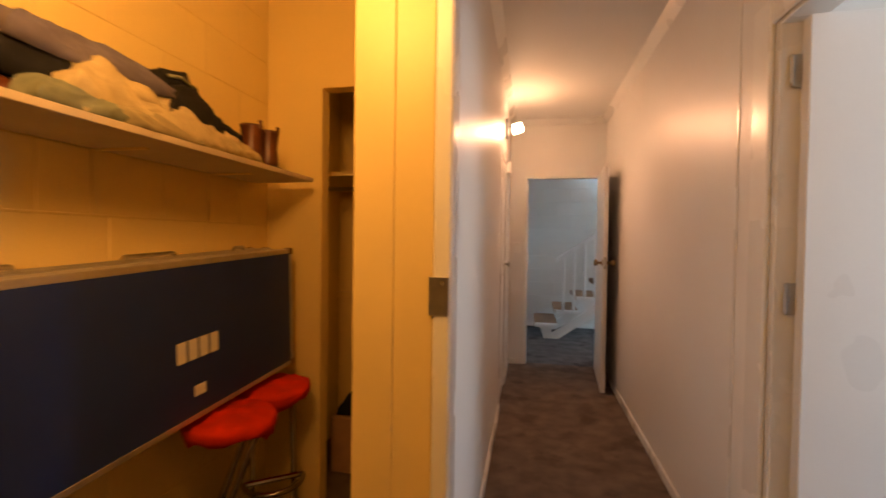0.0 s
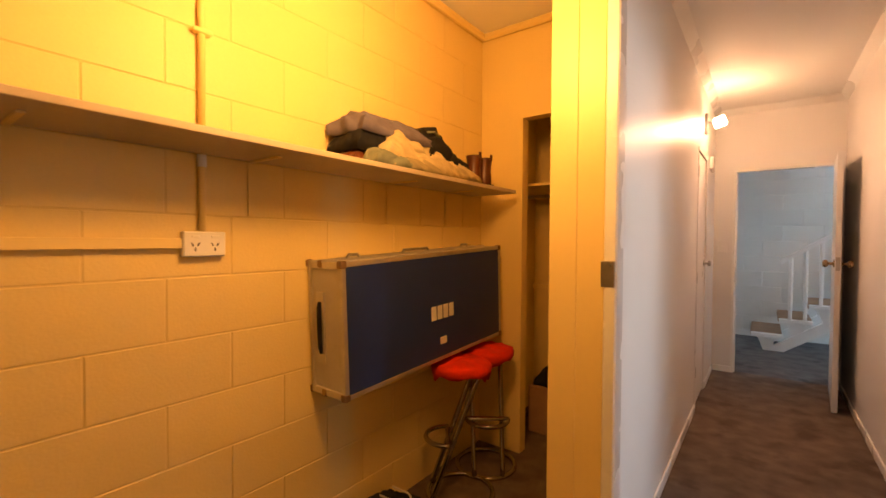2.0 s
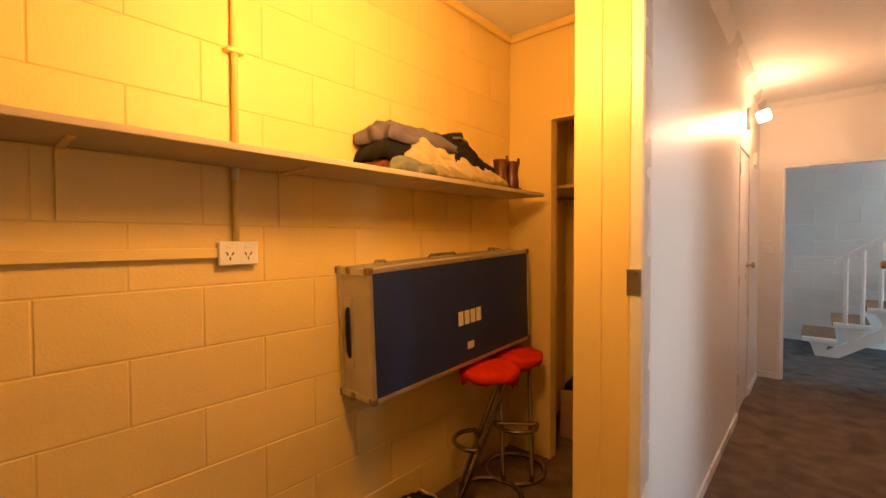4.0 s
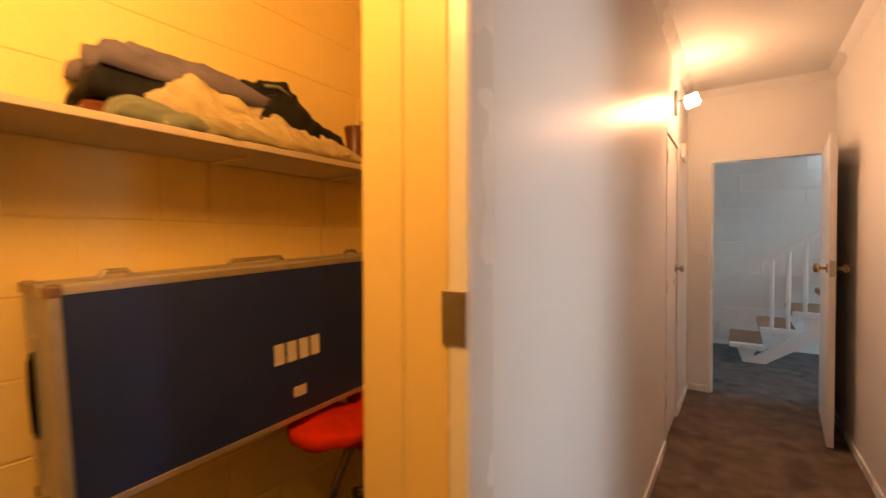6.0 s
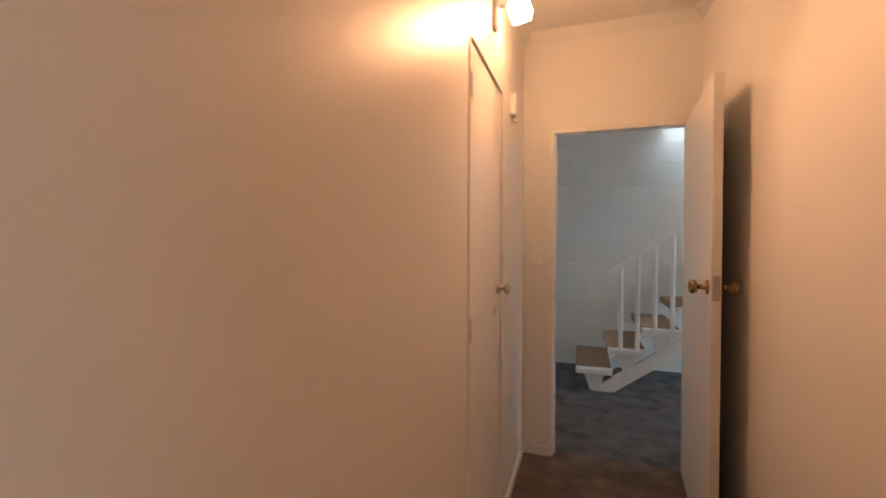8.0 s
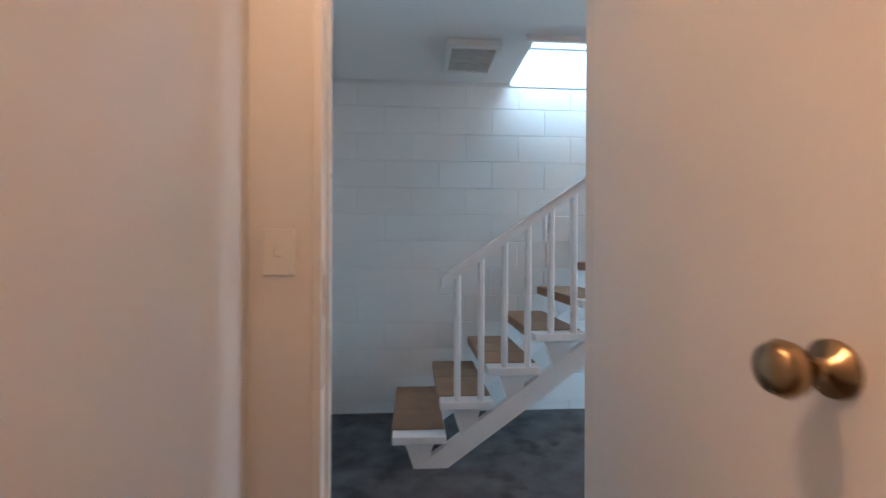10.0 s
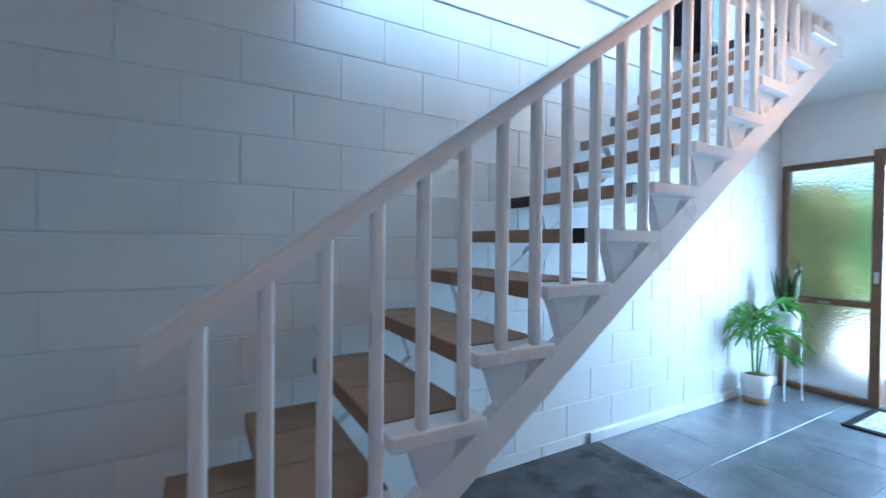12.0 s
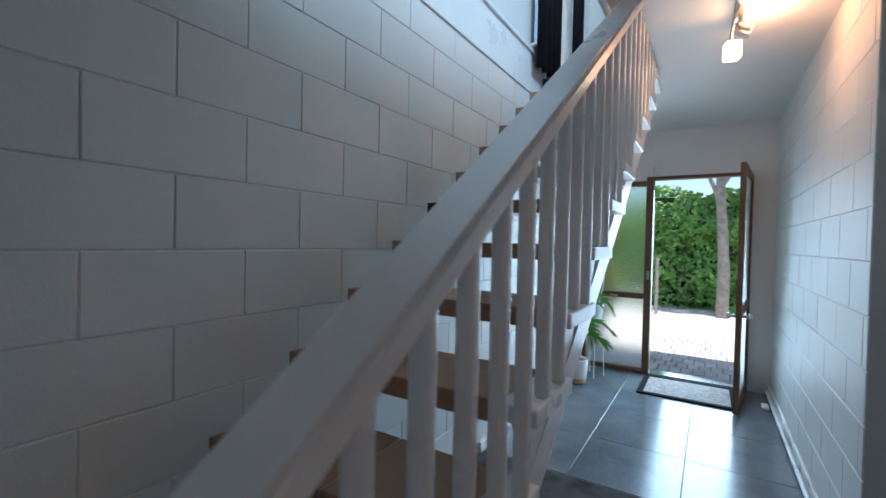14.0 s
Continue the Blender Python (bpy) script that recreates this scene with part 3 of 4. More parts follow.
part("door_knob", placed(bm, Matrix.Translation((XL - 0.006, 3.945, 1.115)) @ Matrix.Rotation(math.pi / 2, 4, "Y")), M_STEEL, cd, smooth=True)

sd = thing("door_4", (XR + 0.06, 1.6, 0), "white flush door standing open into side room", "door", kind="structure")
part("leaf", box(XR + 0.05, XR + 0.83, 1.545, 1.585, 0.012, 2.0, 0.002), M_DOOR, sd)
fr = box(XR - 0.002, XR + 0.1, 1.60, 1.659, 0, 2.029, 0.003)
bx(fr, XR - 0.002, XR + 0.1, 0.801, 0.83, 0, 2.029, 0.003)
bx(fr, XR - 0.0015, XR + 0.1, 0.83, 1.60, 2.0, 2.029, 0.003)
part("lining", fr, M_TRIM, sd)
fr = box(XR - 0.018, XR - 0.003, 1.625, 1.735, 0, 2.10, 0.005)
bx(fr, XR - 0.018, XR - 0.003, 0.72, 0.81, 0, 2.10, 0.005)
bx(fr, XR - 0.017, XR - 0.003, 0.81, 1.625, 2.012, 2.10, 0.005)
part("architrave", fr, M_TRIM, sd)
for z in (0.30, 1.10, 1.80):
    h = bx(box(XR + 0.03, XR + 0.058, 1.586, 1.5995, z, z + 0.1, 0.002), XR + 0.020, XR + 0.034, 1.58, 1.594, z, z + 0.1, 0.005)
    part("hinge", h, M_STEEL, sd)
structure("trim_wall_batten", box(XR - 0.004, XR, 1.86, 1.872, 0.06, HZ - 0.05), M_TRIM, "thin white joint batten on hall wall", "trim")


def wall_switch(at, normal, w, h, rockers, label, category="light switch"):
    t = thing("light_switch", at, label, category)
    x, y, z = at
    if normal == "x":
        part("plate", box(x, x + 0.01, y - w / 2, y + w / 2, z - h / 2, z + h / 2, 0.003), M_PLASTIC, t)
        for i in range(rockers):
            zz = z + (i - (rockers - 1) / 2) * 0.035
            part("rocker", box(x + 0.01, x + 0.014, y - 0.01, y + 0.01, zz - 0.012, zz + 0.012, 0.002), M_PLASTIC, t)
    else:
        part("plate", box(x - w / 2, x + w / 2, y - 0.01, y, z - h / 2, z + h / 2, 0.003), M_PLASTIC, t)
        for i in range(rockers):
            zz = z + (i - (rockers - 1) / 2) * 0.035
            part("rocker", box(x - 0.01, x + 0.01, y - 0.014, y - 0.01, zz - 0.012, zz + 0.012, 0.002), M_PLASTIC, t)
    return t


wall_switch((XL, 1.055, 1.265), "x", 0.075, 0.118, 2, "white plastic light switch on hall wall")
wall_switch((-0.012, YE, 1.25), "y", 0.08, 0.12, 1, "white plastic light switch beside doorway")
solid("cable_cover", box(XL, XL + 0.006, 1.02, 1.036, 1.325, HZ - 0.06, 0.002), M_TRIM, "thin white cable cover above light switch", "cable cover", at=(XL, 1.03, 1.4))
ch = thing("door_chime", (XL, 4.24, 2.0), "small white plastic door chime on hall wall", "door chime")
part("case", box(XL, XL + 0.03, 4.215, 4.275, 1.965, 2.075, 0.006), M_PLASTIC, ch)
part("hook", tube(bmesh.new(), [(XL + 0.01, 4.245, 1.965), (XL + 0.012, 4.245, 1.94), (XL + 0.03, 4.247, 1.93), (XL + 0.034, 4.25, 1.945)], 0.004, 6), M_STEEL, ch)

hl = thing("wall_lamp", (XL, 3.80, 2.28), "wall spotlight with frosted glass cube shade, lit", "wall lamp")
part("mount", box(XL, XL + 0.022, 3.775, 3.815, 2.19, 2.365, 0.006), M_STEEL, hl)
part("arm", tube(bmesh.new(), [(XL + 0.02, 3.80, 2.29), (XL + 0.05, 3.82, 2.30), (XL + 0.06, 3.84, 2.305)], 0.008), M_STEEL, hl)
sm = Matrix.Translation((0.008, 3.875, 2.30)) @ Matrix.Rotation(radians(-18), 4, "Y") @ Matrix.Rotation(radians(12), 4, "Z")
part("shade", placed(box(-0.042, 0.042, -0.035, 0.035, -0.038, 0.038, 0.008, seg=2), sm), M_SHADE, hl, "glowing frosted glass shade")

# ---- store: shelf and things on it ----
shelf = thing("wall_shelf", (-1.0, 0.2, 1.57), "long painted board shelf on metal brackets", "shelf")
part("board", box(-1.138, -0.838, -1.2, 1.875, 1.572, 1.592, 0.002), M_SHELF, shelf)
for y in (-0.18, 0.43, 1.12, 1.59):
    bm = box(-1.138, -1.132, y - 0.008, y + 0.008, 1.38, 1.571)
    bx(bm, -1.132, -0.95, y - 0.008, y + 0.008, 1.566, 1.571)
    part("bracket", bm, M_CREAMP, shelf)


def garment(name, label, mat, *a, **k):
    bm = cloth(*a, **k)
    return solid(name, bm, mat, label, "clothes", group="pile of clothes on shelf", at=(a[0], a[1], a[2]), smooth=True)


Z0 = 1.592


def bundle(name, label, mat, at, size, seed, count, span, folds, amp, slope, r=0.018):
    """A lump of cloth with rolled folds lying one over another down its front."""
    lump = solid(name, cloth(*at, *size, seed, folds=folds, amp=amp, n=90, slope=slope, turn=-0.5), mat, label, "clothes", group="pile of clothes on shelf", at=at, smooth=True)
    rnd = random.Random(seed)
    y0, y1, z0, top = at[1] - size[1] * span, at[1] + size[1] * span, at[2], size[2] * 0.78
    for i in range(count):
        t = (i + 0.5) / count
        ya = y0 + (y1 - y0) * 0.45 * t * rnd.uniform(0.6, 1.2)
        yb = y1 - (y1 - y0) * 0.25 * (1 - t) * rnd.uniform(0.3, 1.3)
        za = z0 + top * (1 - t)
        zb = z0 + top * (1 - t) * 0.35 + rnd.uniform(-0.006, 0.01)
        bow, lean = rnd.uniform(-0.02, 0.035), rnd.uniform(-0.014, 0.014)
        xs = at[0] + size[0] * 0.47 - 0.055 * (1 - t) + rnd.uniform(-0.014, 0.012)
        pts = []
        for k in range(15):
            u = k / 14
            p = Vector((xs - 0.03 * (2 * u - 1) ** 4 + lean * math.sin(u * 5 + i), ya + (yb - ya) * u, za + (zb - za) * u ** 1.3 + bow * math.sin(math.pi * u)))
            p.z = max(p.z, z0 + 0.004)
            pts.append(p + 0.016 * Vector((noise.noise(p * 15), 0, noise.noise(p * 15 + Vector((9, 0, 0))))))
        rr = r * rnd.uniform(0.7, 1.2)
        part("fold", tube(bmesh.new(), pts, lambda u: rr * (0.35 + 0.65 * math.sin(math.pi * min(max(u, 0.03), 0.97)) ** 0.5), 9), mat, lump, smooth=True)
    return lump


bundle("folded_trousers", "crumpled cream trousers bundled on shelf", M_CREAMCLOTH, (-0.985, 1.07, Z0), (0.22, 0.46, 0.18), 3, 11, 0.45, 2.6, 0.6, -0.35)
bundle("folded_shirt", "cream shirt trailing along the shelf edge", M_CREAMCLOTH, (-0.93, 1.39, Z0 + 0.012), (0.12, 0.30, 0.075), 8, 5, 0.46, 3.0, 0.5, -0.8, 0.014)
garment("folded_trousers", "khaki trousers tucked under cream trousers", M_KHAKI, -0.915, 1.04, Z0, 0.13, 0.36, 0.05, 6, folds=2.6, amp=0.6, n=80, turn=-0.3)
garment("folded_shirt", "sage green shirt crumpled on shelf", M_SAGE, -0.935, 0.88, Z0, 0.14, 0.2, 0.065, 5, folds=3, amp=0.6, slope=-0.3)
garment("dark_jumper", "black jumper crumpled on shelf", M_BLACK, -1.0, 1.37, Z0, 0.2, 0.46, 0.21, 11, folds=2.0, amp=0.5, slope=-0.75)
garment("dark_trousers", "dark trousers folded under grey jacket", M_BLACK, -1.02, 0.90, Z0 + 0.06, 0.18, 0.30, 0.135, 14, folds=2.2, amp=0.5, slope=0.1)
garment("grey_jacket", "lavender grey jacket lying on clothes pile", M_LAV, -1.02, 0.99, Z0 + 0.135, 0.18, 0.46, 0.095, 17, folds=2.4, amp=0.7, n=90, slope=-0.5, turn=-0.4)
garment("black_cap", "black cloth cap with pale stripe on pile", M_BLACK, -1.03, 1.25, Z0 + 0.12, 0.15, 0.19, 0.15, 21, folds=2.6, amp=0.6)
solid("cap_stripe", tube(bmesh.new(), [(-0.955, 1.20, Z0 + 0.215), (-0.945, 1.24, Z0 + 0.222), (-0.95, 1.29, Z0 + 0.205)], 0.006, 6), M_SAGE, "pale striped band of the black cap", "clothes", group="pile of clothes on shelf", at=(-0.95, 1.24, Z0 + 0.21), smooth=True)
garment("rust_cloth", "rust brown cloth under clothes pile", M_LEATHER, -0.99, 0.79, Z0, 0.12, 0.12, 0.07, 23, folds=3, amp=0.4)


def boot(at, yaw):
    b = thing("boot", at, "brown leather ankle boot standing on shelf", "boot", group="pair of boots")
    bm = bmesh.new()
    prof = [(0.036, 0.012), (0.04, 0.03), (0.038, 0.06), (0.034, 0.09), (0.037, 0.12), (0.041, 0.15), (0.043, 0.158), (0.036, 0.155), (0.03, 0.10)]
    lathe(bm, (0, 0, 0), prof, 18)
    toe = bmesh.ops.create_uvsphere(bm, u_segments=16, v_segments=10, radius=1, matrix=Matrix.Translation((0.07, 0, 0.035)) @ Matrix.Diagonal((0.085, 0.036, 0.032, 1)))
    part("upper", placed(bm, Matrix.Translation(at) @ Matrix.Rotation(yaw, 4, "Z")), M_LEATHER, b, smooth=True)
    bm = bx(box(-0.045, -0.005, -0.03, 0.03, 0, 0.016, 0.003), 0.0, 0.15, -0.034, 0.034, 0.004, 0.013, 0.004)
    part("sole", placed(bm, Matrix.Translation(at) @ Matrix.Rotation(yaw, 4, "Z")), M_DARKSLOT, b)
    part("pull_tab", placed(box(-0.047, -0.04, -0.009, 0.009, 0.14, 0.175, 0.002), Matrix.Translation(at) @ Matrix.Rotation(yaw, 4, "Z")), M_LEATHER, b)


boot((-0.93, 1.565, Z0), radians(170))
boot((-0.925, 1.665, Z0), radians(176))

# ---- power outlet and trunking ----
po = thing("power_outlet", (-1.138, 0.268, 1.283), "white double power outlet on block wall", "power outlet")
part("plate", box(-1.140, -1.112, 0.203, 0.333, 1.243, 1.323, 0.004), M_PLASTIC, po)
for y in (0.238, 0.298):
    part("rocker", box(-1.112, -1.109, y - 0.012, y + 0.012, 1.302, 1.311, 0.001), M_PLASTIC, po)
    bm = bmesh.new()
    for dy, dz, a in ((-0.009, 0.004, 25), (0.009, 0.004, -25), (0, -0.012, 0)):
        placed_bm = box(-0.0005, 0.0012, -0.0018, 0.0018, -0.006, 0.006)
        bmesh.ops.transform(placed_bm, matrix=Matrix.Translation((-1.112, y + dy, 1.278 + dz)) @ Matrix.Rotation(radians(a), 4, "X"), verts=placed_bm.verts)
        tmp = bpy.data.meshes.new("slots")
        placed_bm.to_mesh(tmp)
        placed_bm.free()
        bm.from_mesh(tmp)
        bpy.data.meshes.remove(tmp)
    part("socket_slots", bm, M_DARKSLOT, po)
co = thing("conduit", (-1.13, 0.26, 1.33), "cream painted vertical conduit on block wall", "conduit")
part("pipe", tube(bmesh.new(), [(-1.127, 0.265, 1.322), (-1.127, 0.265, 1.571)], 0.011, 10), M_CREAMP, co, smooth=True)
part("pipe", tube(bmesh.new(), [(-1.127, 0.265, 1.593), (-1.127, 0.265, HZ - 0.01)], 0.011, 10), M_CREAMP, co, smooth=True)
part("saddle", box(-1.140, -1.110, 0.235, 0.295, 1.95, 1.965, 0.003), M_CREAMP, co)
part("coupler", tube(bmesh.new(), [(-1.127, 0.265, 1.53), (-1.127, 0.265, 1.568)], 0.014, 10), M_PLASTIC, co)
solid("cable_trunking", box(-1.140, -1.118, -1.2, 0.202, 1.268, 1.302, 0.003), M_CREAMP, "cream painted cable trunking along block wall", "cable trunking", at=(-1.13, -0.3, 1.28))

# ---- keyboard case on the stools ----
kc = thing("keyboard_case", (-1.03, 0.7, 0.69), "blue flight case with aluminium edges on stools", "flight case")
CL, CH, CD = 1.19, 0.53, 0.205
km = Matrix.Translation((-1.135, 0.69, 0.686)) @ Matrix.Rotation(radians(2.6), 4, "X")
part("body", placed(box(0.004, CD - 0.006, 0.004, CL - 0.004, 0.004, CH - 0.004, 0.004), km), M_GREY, kc, "pale grey laminate case body")
part("front_panel", placed(box(CD - 0.006, CD - 0.001, 0.02, CL - 0.02, 0.02, CH - 0.02), km), M_BLUE, kc, "deep blue laminate front panel")
for a in ((CD - 0.024, CD, 0, CL, 0, 0.022), (CD - 0.024, CD, 0, CL, CH - 0.022, CH), (CD - 0.022, CD + 0.001, 0, 0.022, 0.02, CH - 0.02), (CD - 0.022, CD + 0.001, CL - 0.022, CL, 0.02, CH - 0.02), (0, 0.024, 0, CL, CH - 0.022, CH), (0, 0.024, 0, 0.022, 0, CH), (0.024, CD - 0.024, 0, 0.006, CH - 0.03, CH), (0.024, CD - 0.024, 0, 0.006, 0, 0.03), (0.085, 0.10, -0.002, CL, CH - 0.006, CH + 0.003)):
    part("edge_strip", placed(box(*a, bev=0.003), km), M_ALU, kc, "aluminium edge strip")
for y in (0, CL):
    for z in (0, CH):
        for x in (CD, 0.09, 0.0):
            s = 0.026
            part("corner_cap", placed(box(x - s, x + 0.003, y - 0.004 if y == 0 else y - s, y + s if y == 0 else y + 0.004, z - 0.004 if z == 0 else z - s, z + s if z == 0 else z + 0.004, bev=0.006, seg=2), km), M_CAP, kc, "dull steel corner cap")
part("end_handle", placed(tube(bmesh.new(), [(0.075, 0.0, 0.17), (0.075, -0.007, 0.19), (0.075, -0.009, 0.27), (0.075, -0.007, 0.35), (0.075, 0.0, 0.37)], 0.010), km), M_RUBBER, kc, "black handle")
part("handle_recess", placed(box(0.052, 0.098, -0.0045, 0.004, 0.13, 0.41, 0.001), km), M_ALU, kc)
for y, w in ((0.16, 0.07), (0.56, 0.2), (0.98, 0.07)):
    bm = tube(bmesh.new(), [(0.09, y - w / 2, CH), (0.09, y - w / 2 + 0.012, CH + 0.016), (0.09, y + w / 2 - 0.012, CH + 0.016), (0.09, y + w / 2, CH)], 0.007)
    part("top_handle" if w > 0.1 else "catch", placed(bm, km), M_STEEL, kc)
for i in range(4):
    y = 0.530 + i * 0.047
    part("lettering", placed(box(CD - 0.0008, CD + 0.0012, y, y + 0.036, 0.205, 0.272), km), M_PLASTIC, kc, "white lettering shape")
part("paper_tag", placed(box(CD - 0.0008, CD + 0.001, 0.595, 0.645, 0.08, 0.115), km), M_PLASTIC, kc, "small white sticker")


def ring(c, r, n=32, lo=0.0, hi=2 * math.pi):
    return [(c[0] + r * math.cos(lo + (hi - lo) * i / n), c[1] + r * math.sin(lo + (hi - lo) * i / n), c[2]) for i in range(n)]


def bar_stool(m, label, height=0.62):
    s = thing("bar_stool", (0, 0, 0), label, "bar stool", group="bar stools under case")
    part("base_ring", tube(bmesh.new(), ring((0, 0, 0.013), 0.165), 0.013, 8, closed=True), M_CHROME, s, smooth=True)
    for sx in (-1, 1):
        part("leg", tube(bmesh.new(), [(sx * 0.075, -0.145, 0.016), (sx * 0.078, -0.135, 0.05), (sx * 0.085, 0.05, height - 0.10), (sx * 0.085, 0.075, height - 0.045), (sx * 0.085, 0.085, height)], 0.013, 10), M_CHROME, s, smooth=True)
    fy, fz = -0.065, 0.30
    part("foot_rest", tube(bmesh.new(), [(0.115 * math.cos(a), fy - 0.115 * math.sin(a), fz) for a in [math.pi * i / 20 for i in range(21)]], 0.012, 8), M_CHROME, s, smooth=True)
    part("foot_rest_bar", tube(bmesh.new(), [(-0.115, fy, fz), (0.115, fy, fz)], 0.012, 8), M_CHROME, s)
    part("seat_plate", cyl(bmesh.new(), (0, 0), 0.12, 0.13, height - 0.01, height + 0.006), M_DARKSLOT, s)
    bm = lathe(bmesh.new(), (0, 0, height), [(0.125, -0.03), (0.142, -0.042), (0.153, -0.02), (0.156, 0.0), (0.15, 0.018), (0.125, 0.028), (0.06, 0.032), (0.01, 0.033)], 36)
    for v in bm.verts:
        k = noise.noise(v.co * 22) * 0.014
        if v.co.z < height - 0.025:
            v.co.z += 0.008 - 0.10 * max(0.0, noise.noise(Vector((v.co.x * 11, v.co.y * 11, height * 9))))
        v.co += v.co.normalized() * k
    part("seat_cover", bm, M_RED, s, "loose red fabric seat cover", smooth=True)
    s.matrix_basis = m
    return s


bar_stool(pose(-0.945, 1.74, 0, 0, 0, 37), "chrome bar stool with loose red seat cover", height=0.665)
bar_stool(pose(-0.905, 1.425, 0, 0, 0, -51), "chrome bar stool with slanted legs and red cover", height=0.662)

bag = thing("duffel_bag", (-0.93, 0.72, 0), "black fabric bag with straps lying on carpet", "bag")
part("body", cloth(-0.90, 0.70, 0.0, 0.34, 0.86, 0.25, 31, folds=2, amp=0.6, slope=0.2), M_BLACK, bag, smooth=True)
part("strap", tube(bmesh.new(), [(-0.93, 0.52, 0.12), (-0.92, 0.58, 0.17), (-0.91, 0.68, 0.20), (-0.90, 0.78, 0.21), (-0.90, 0.84, 0.18)], 0.012, 6), M_BLACK, bag)
part("strap", tube(bmesh.new(), [(-0.86, 0.90, 0.18), (-0.83, 0.96, 0.2), (-0.81, 1.03, 0.15), (-0.80, 1.06, 0.03)], 0.01, 6), M_BLACK, bag)
for y in (0.92, 1.0):
    part("piping", tube(bmesh.new(), [(-0.98, y, 0.205), (-0.90, y + 0.012, 0.2), (-0.82, y + 0.01, 0.14), (-0.775, y, 0.04)], 0.004, 6), M_GREY, bag, "pale grey piping")
part("buckle", box(-0.92, -0.89, 0.50, 0.545, 0.10, 0.145, 0.004), M_PLASTIC, bag)
part("label_patch", box(-0.785, -0.78, 0.80, 0.88, 0.07, 0.085), M_PLASTIC, bag)

# ---- closet ----
cs = thing("closet_shelf", (-0.65, 2.4, 1.67), "cream closet shelf with hanging rail", "shelf")
part("board", box(-1.145, -0.211, 2.25, 2.79, 1.66, 1.68), M_CREAMP, cs)
part("rail", tube(bmesh.new(), [(-1.145, 2.36, 1.60), (-0.211, 2.36, 1.60)], 0.012), M_STEEL, cs)
solid("closet_batten", box(-1.145, -0.211, 2.77, 2.799, 0.92, 0.96), M_CREAMP, "cream timber batten on closet wall", "batten", at=(-0.6, 2.79, 0.92))
solid("storage_box", box(-0.95, -0.55, 2.3, 2.7, 0, 0.32, 0.01), M_CARD, "brown cardboard box in closet", "box", at=(-0.75, 2.5, 0))
solid("dark_clothes_heap", cloth(-0.74, 2.5, 0.32, 0.36, 0.36, 0.16, 41), M_BLACK, "dark clothes heaped on closet box", "clothes", at=(-0.74, 2.5, 0.32), smooth=True)

# ---- stair hall fixtures ----
ld = thing("door_5", (-0.41, 6.0, 0), "closed white flush door with steel lever", "door", kind="structure")
part("leaf", box(-0.409, -0.404, 5.55, 6.33, 0.012, 2.0, 0.002), M_DOOR, ld)
fr = bx(bx(box(-0.409, -0.406, 6.335, 6.40, 0, 2.07, 0.004), -0.409, -0.406, 5.48, 5.545, 0, 2.07, 0.004), -0.409, -0.406, 5.545, 6.335, 2.005, 2.07, 0.004)
part("architrave", fr, M_TRIM, ld)
bm = tube(bmesh.new(), [(-0.395, 6.15, 1.14), (-0.35, 6.15, 1.14), (-0.345, 6.17, 1.14), (-0.345, 6.28, 1.135)], 0.009, 8)
bx(bm, -0.395, -0.388, 6.125, 6.175, 1.09, 1.19, 0.004)
part("lever_handle", bm, M_STEEL, ld)
sn = thing("alarm_sensor", (-0.40, 6.80, 2.09), "small white alarm sensor on wall", "sensor")
part("case", box(-0.408, -0.36, 6.76, 6.82, 2.03, 2.13, 0.008, seg=2), M_PLASTIC, sn)
part("lens", box(-0.361, -0.357, 6.765, 6.815, 2.035, 2.07, 0.001), M_GREY, sn)
vt = thing("ceiling_vent", (0.70, 6.44, SZ), "white square plastic vent on ceiling", "vent")
part("frame", bx(bx(bx(box(0.53, 0.87, 6.25, 6.28, SZ - 0.05, SZ, 0.004), 0.53, 0.87, 6.63, 6.66, SZ - 0.05, SZ, 0.004), 0.53, 0.56, 6.28, 6.63, SZ - 0.05, SZ), 0.84, 0.87, 6.28, 6.63, SZ - 0.05, SZ), M_PLASTIC, vt)
for i in range(9):
    part("slat", box(0.56, 0.84, 6.285 + i * 0.038, 6.311 + i * 0.038, SZ - 0.044, SZ - 0.03, 0.003), M_GREY, vt)
sp = thing("ceiling_spotlight", (2.9, 5.62, SZ), "ceiling spotlight bar with two glass cube heads, lit", "spotlight")
part("bar", box(2.70, 3.12, 5.60, 5.64, SZ - 0.03, SZ, 0.006), M_STEEL, sp)
part("stem", tube(bmesh.new(), [(2.84, 5.62, SZ - 0.02), (2.85, 5.645, SZ - 0.1), (2.86, 5.655, SZ - 0.19)], 0.006), M_STEEL, sp)
part("shade", placed(box(-0.033, 0.033, -0.033, 0.033, -0.042, 0.042, 0.008, seg=2), Matrix.Translation((2.875, 5.645, 2.32)) @ Matrix.Rotation(radians(15), 4, "Z")), M_SHADE, sp, "glowing frosted glass cube")
part("stem", tube(bmesh.new(), [(3.04, 5.62, SZ - 0.02), (3.03, 5.61, SZ - 0.06)], 0.008), M_STEEL, sp)
part("head", placed(lathe(bmesh.new(), (0, 0, 0), [(0.02, -0.05), (0.032, -0.03), (0.035, 0.04), (0.028, 0.042)], 18), Matrix.Translation((3.0, 5.60, SZ - 0.085)) @ Matrix.Rotation(radians(115), 4, "X")), M_STEEL, sp, "steel spotlight head")
solid("skirting_pipe", tube(bmesh.new(), [(2.54, RY + 0.03, 0.03), (5.28, RY + 0.03, 0.03)], 0.014, 8), M_TRIM, "white painted pipe along skirting", "pipe", at=(4, RY + 0.03, 0.01))
ds = thing("door_stop", (4.9, 5.27, 0), "white door stop beside skirting", "door stop")
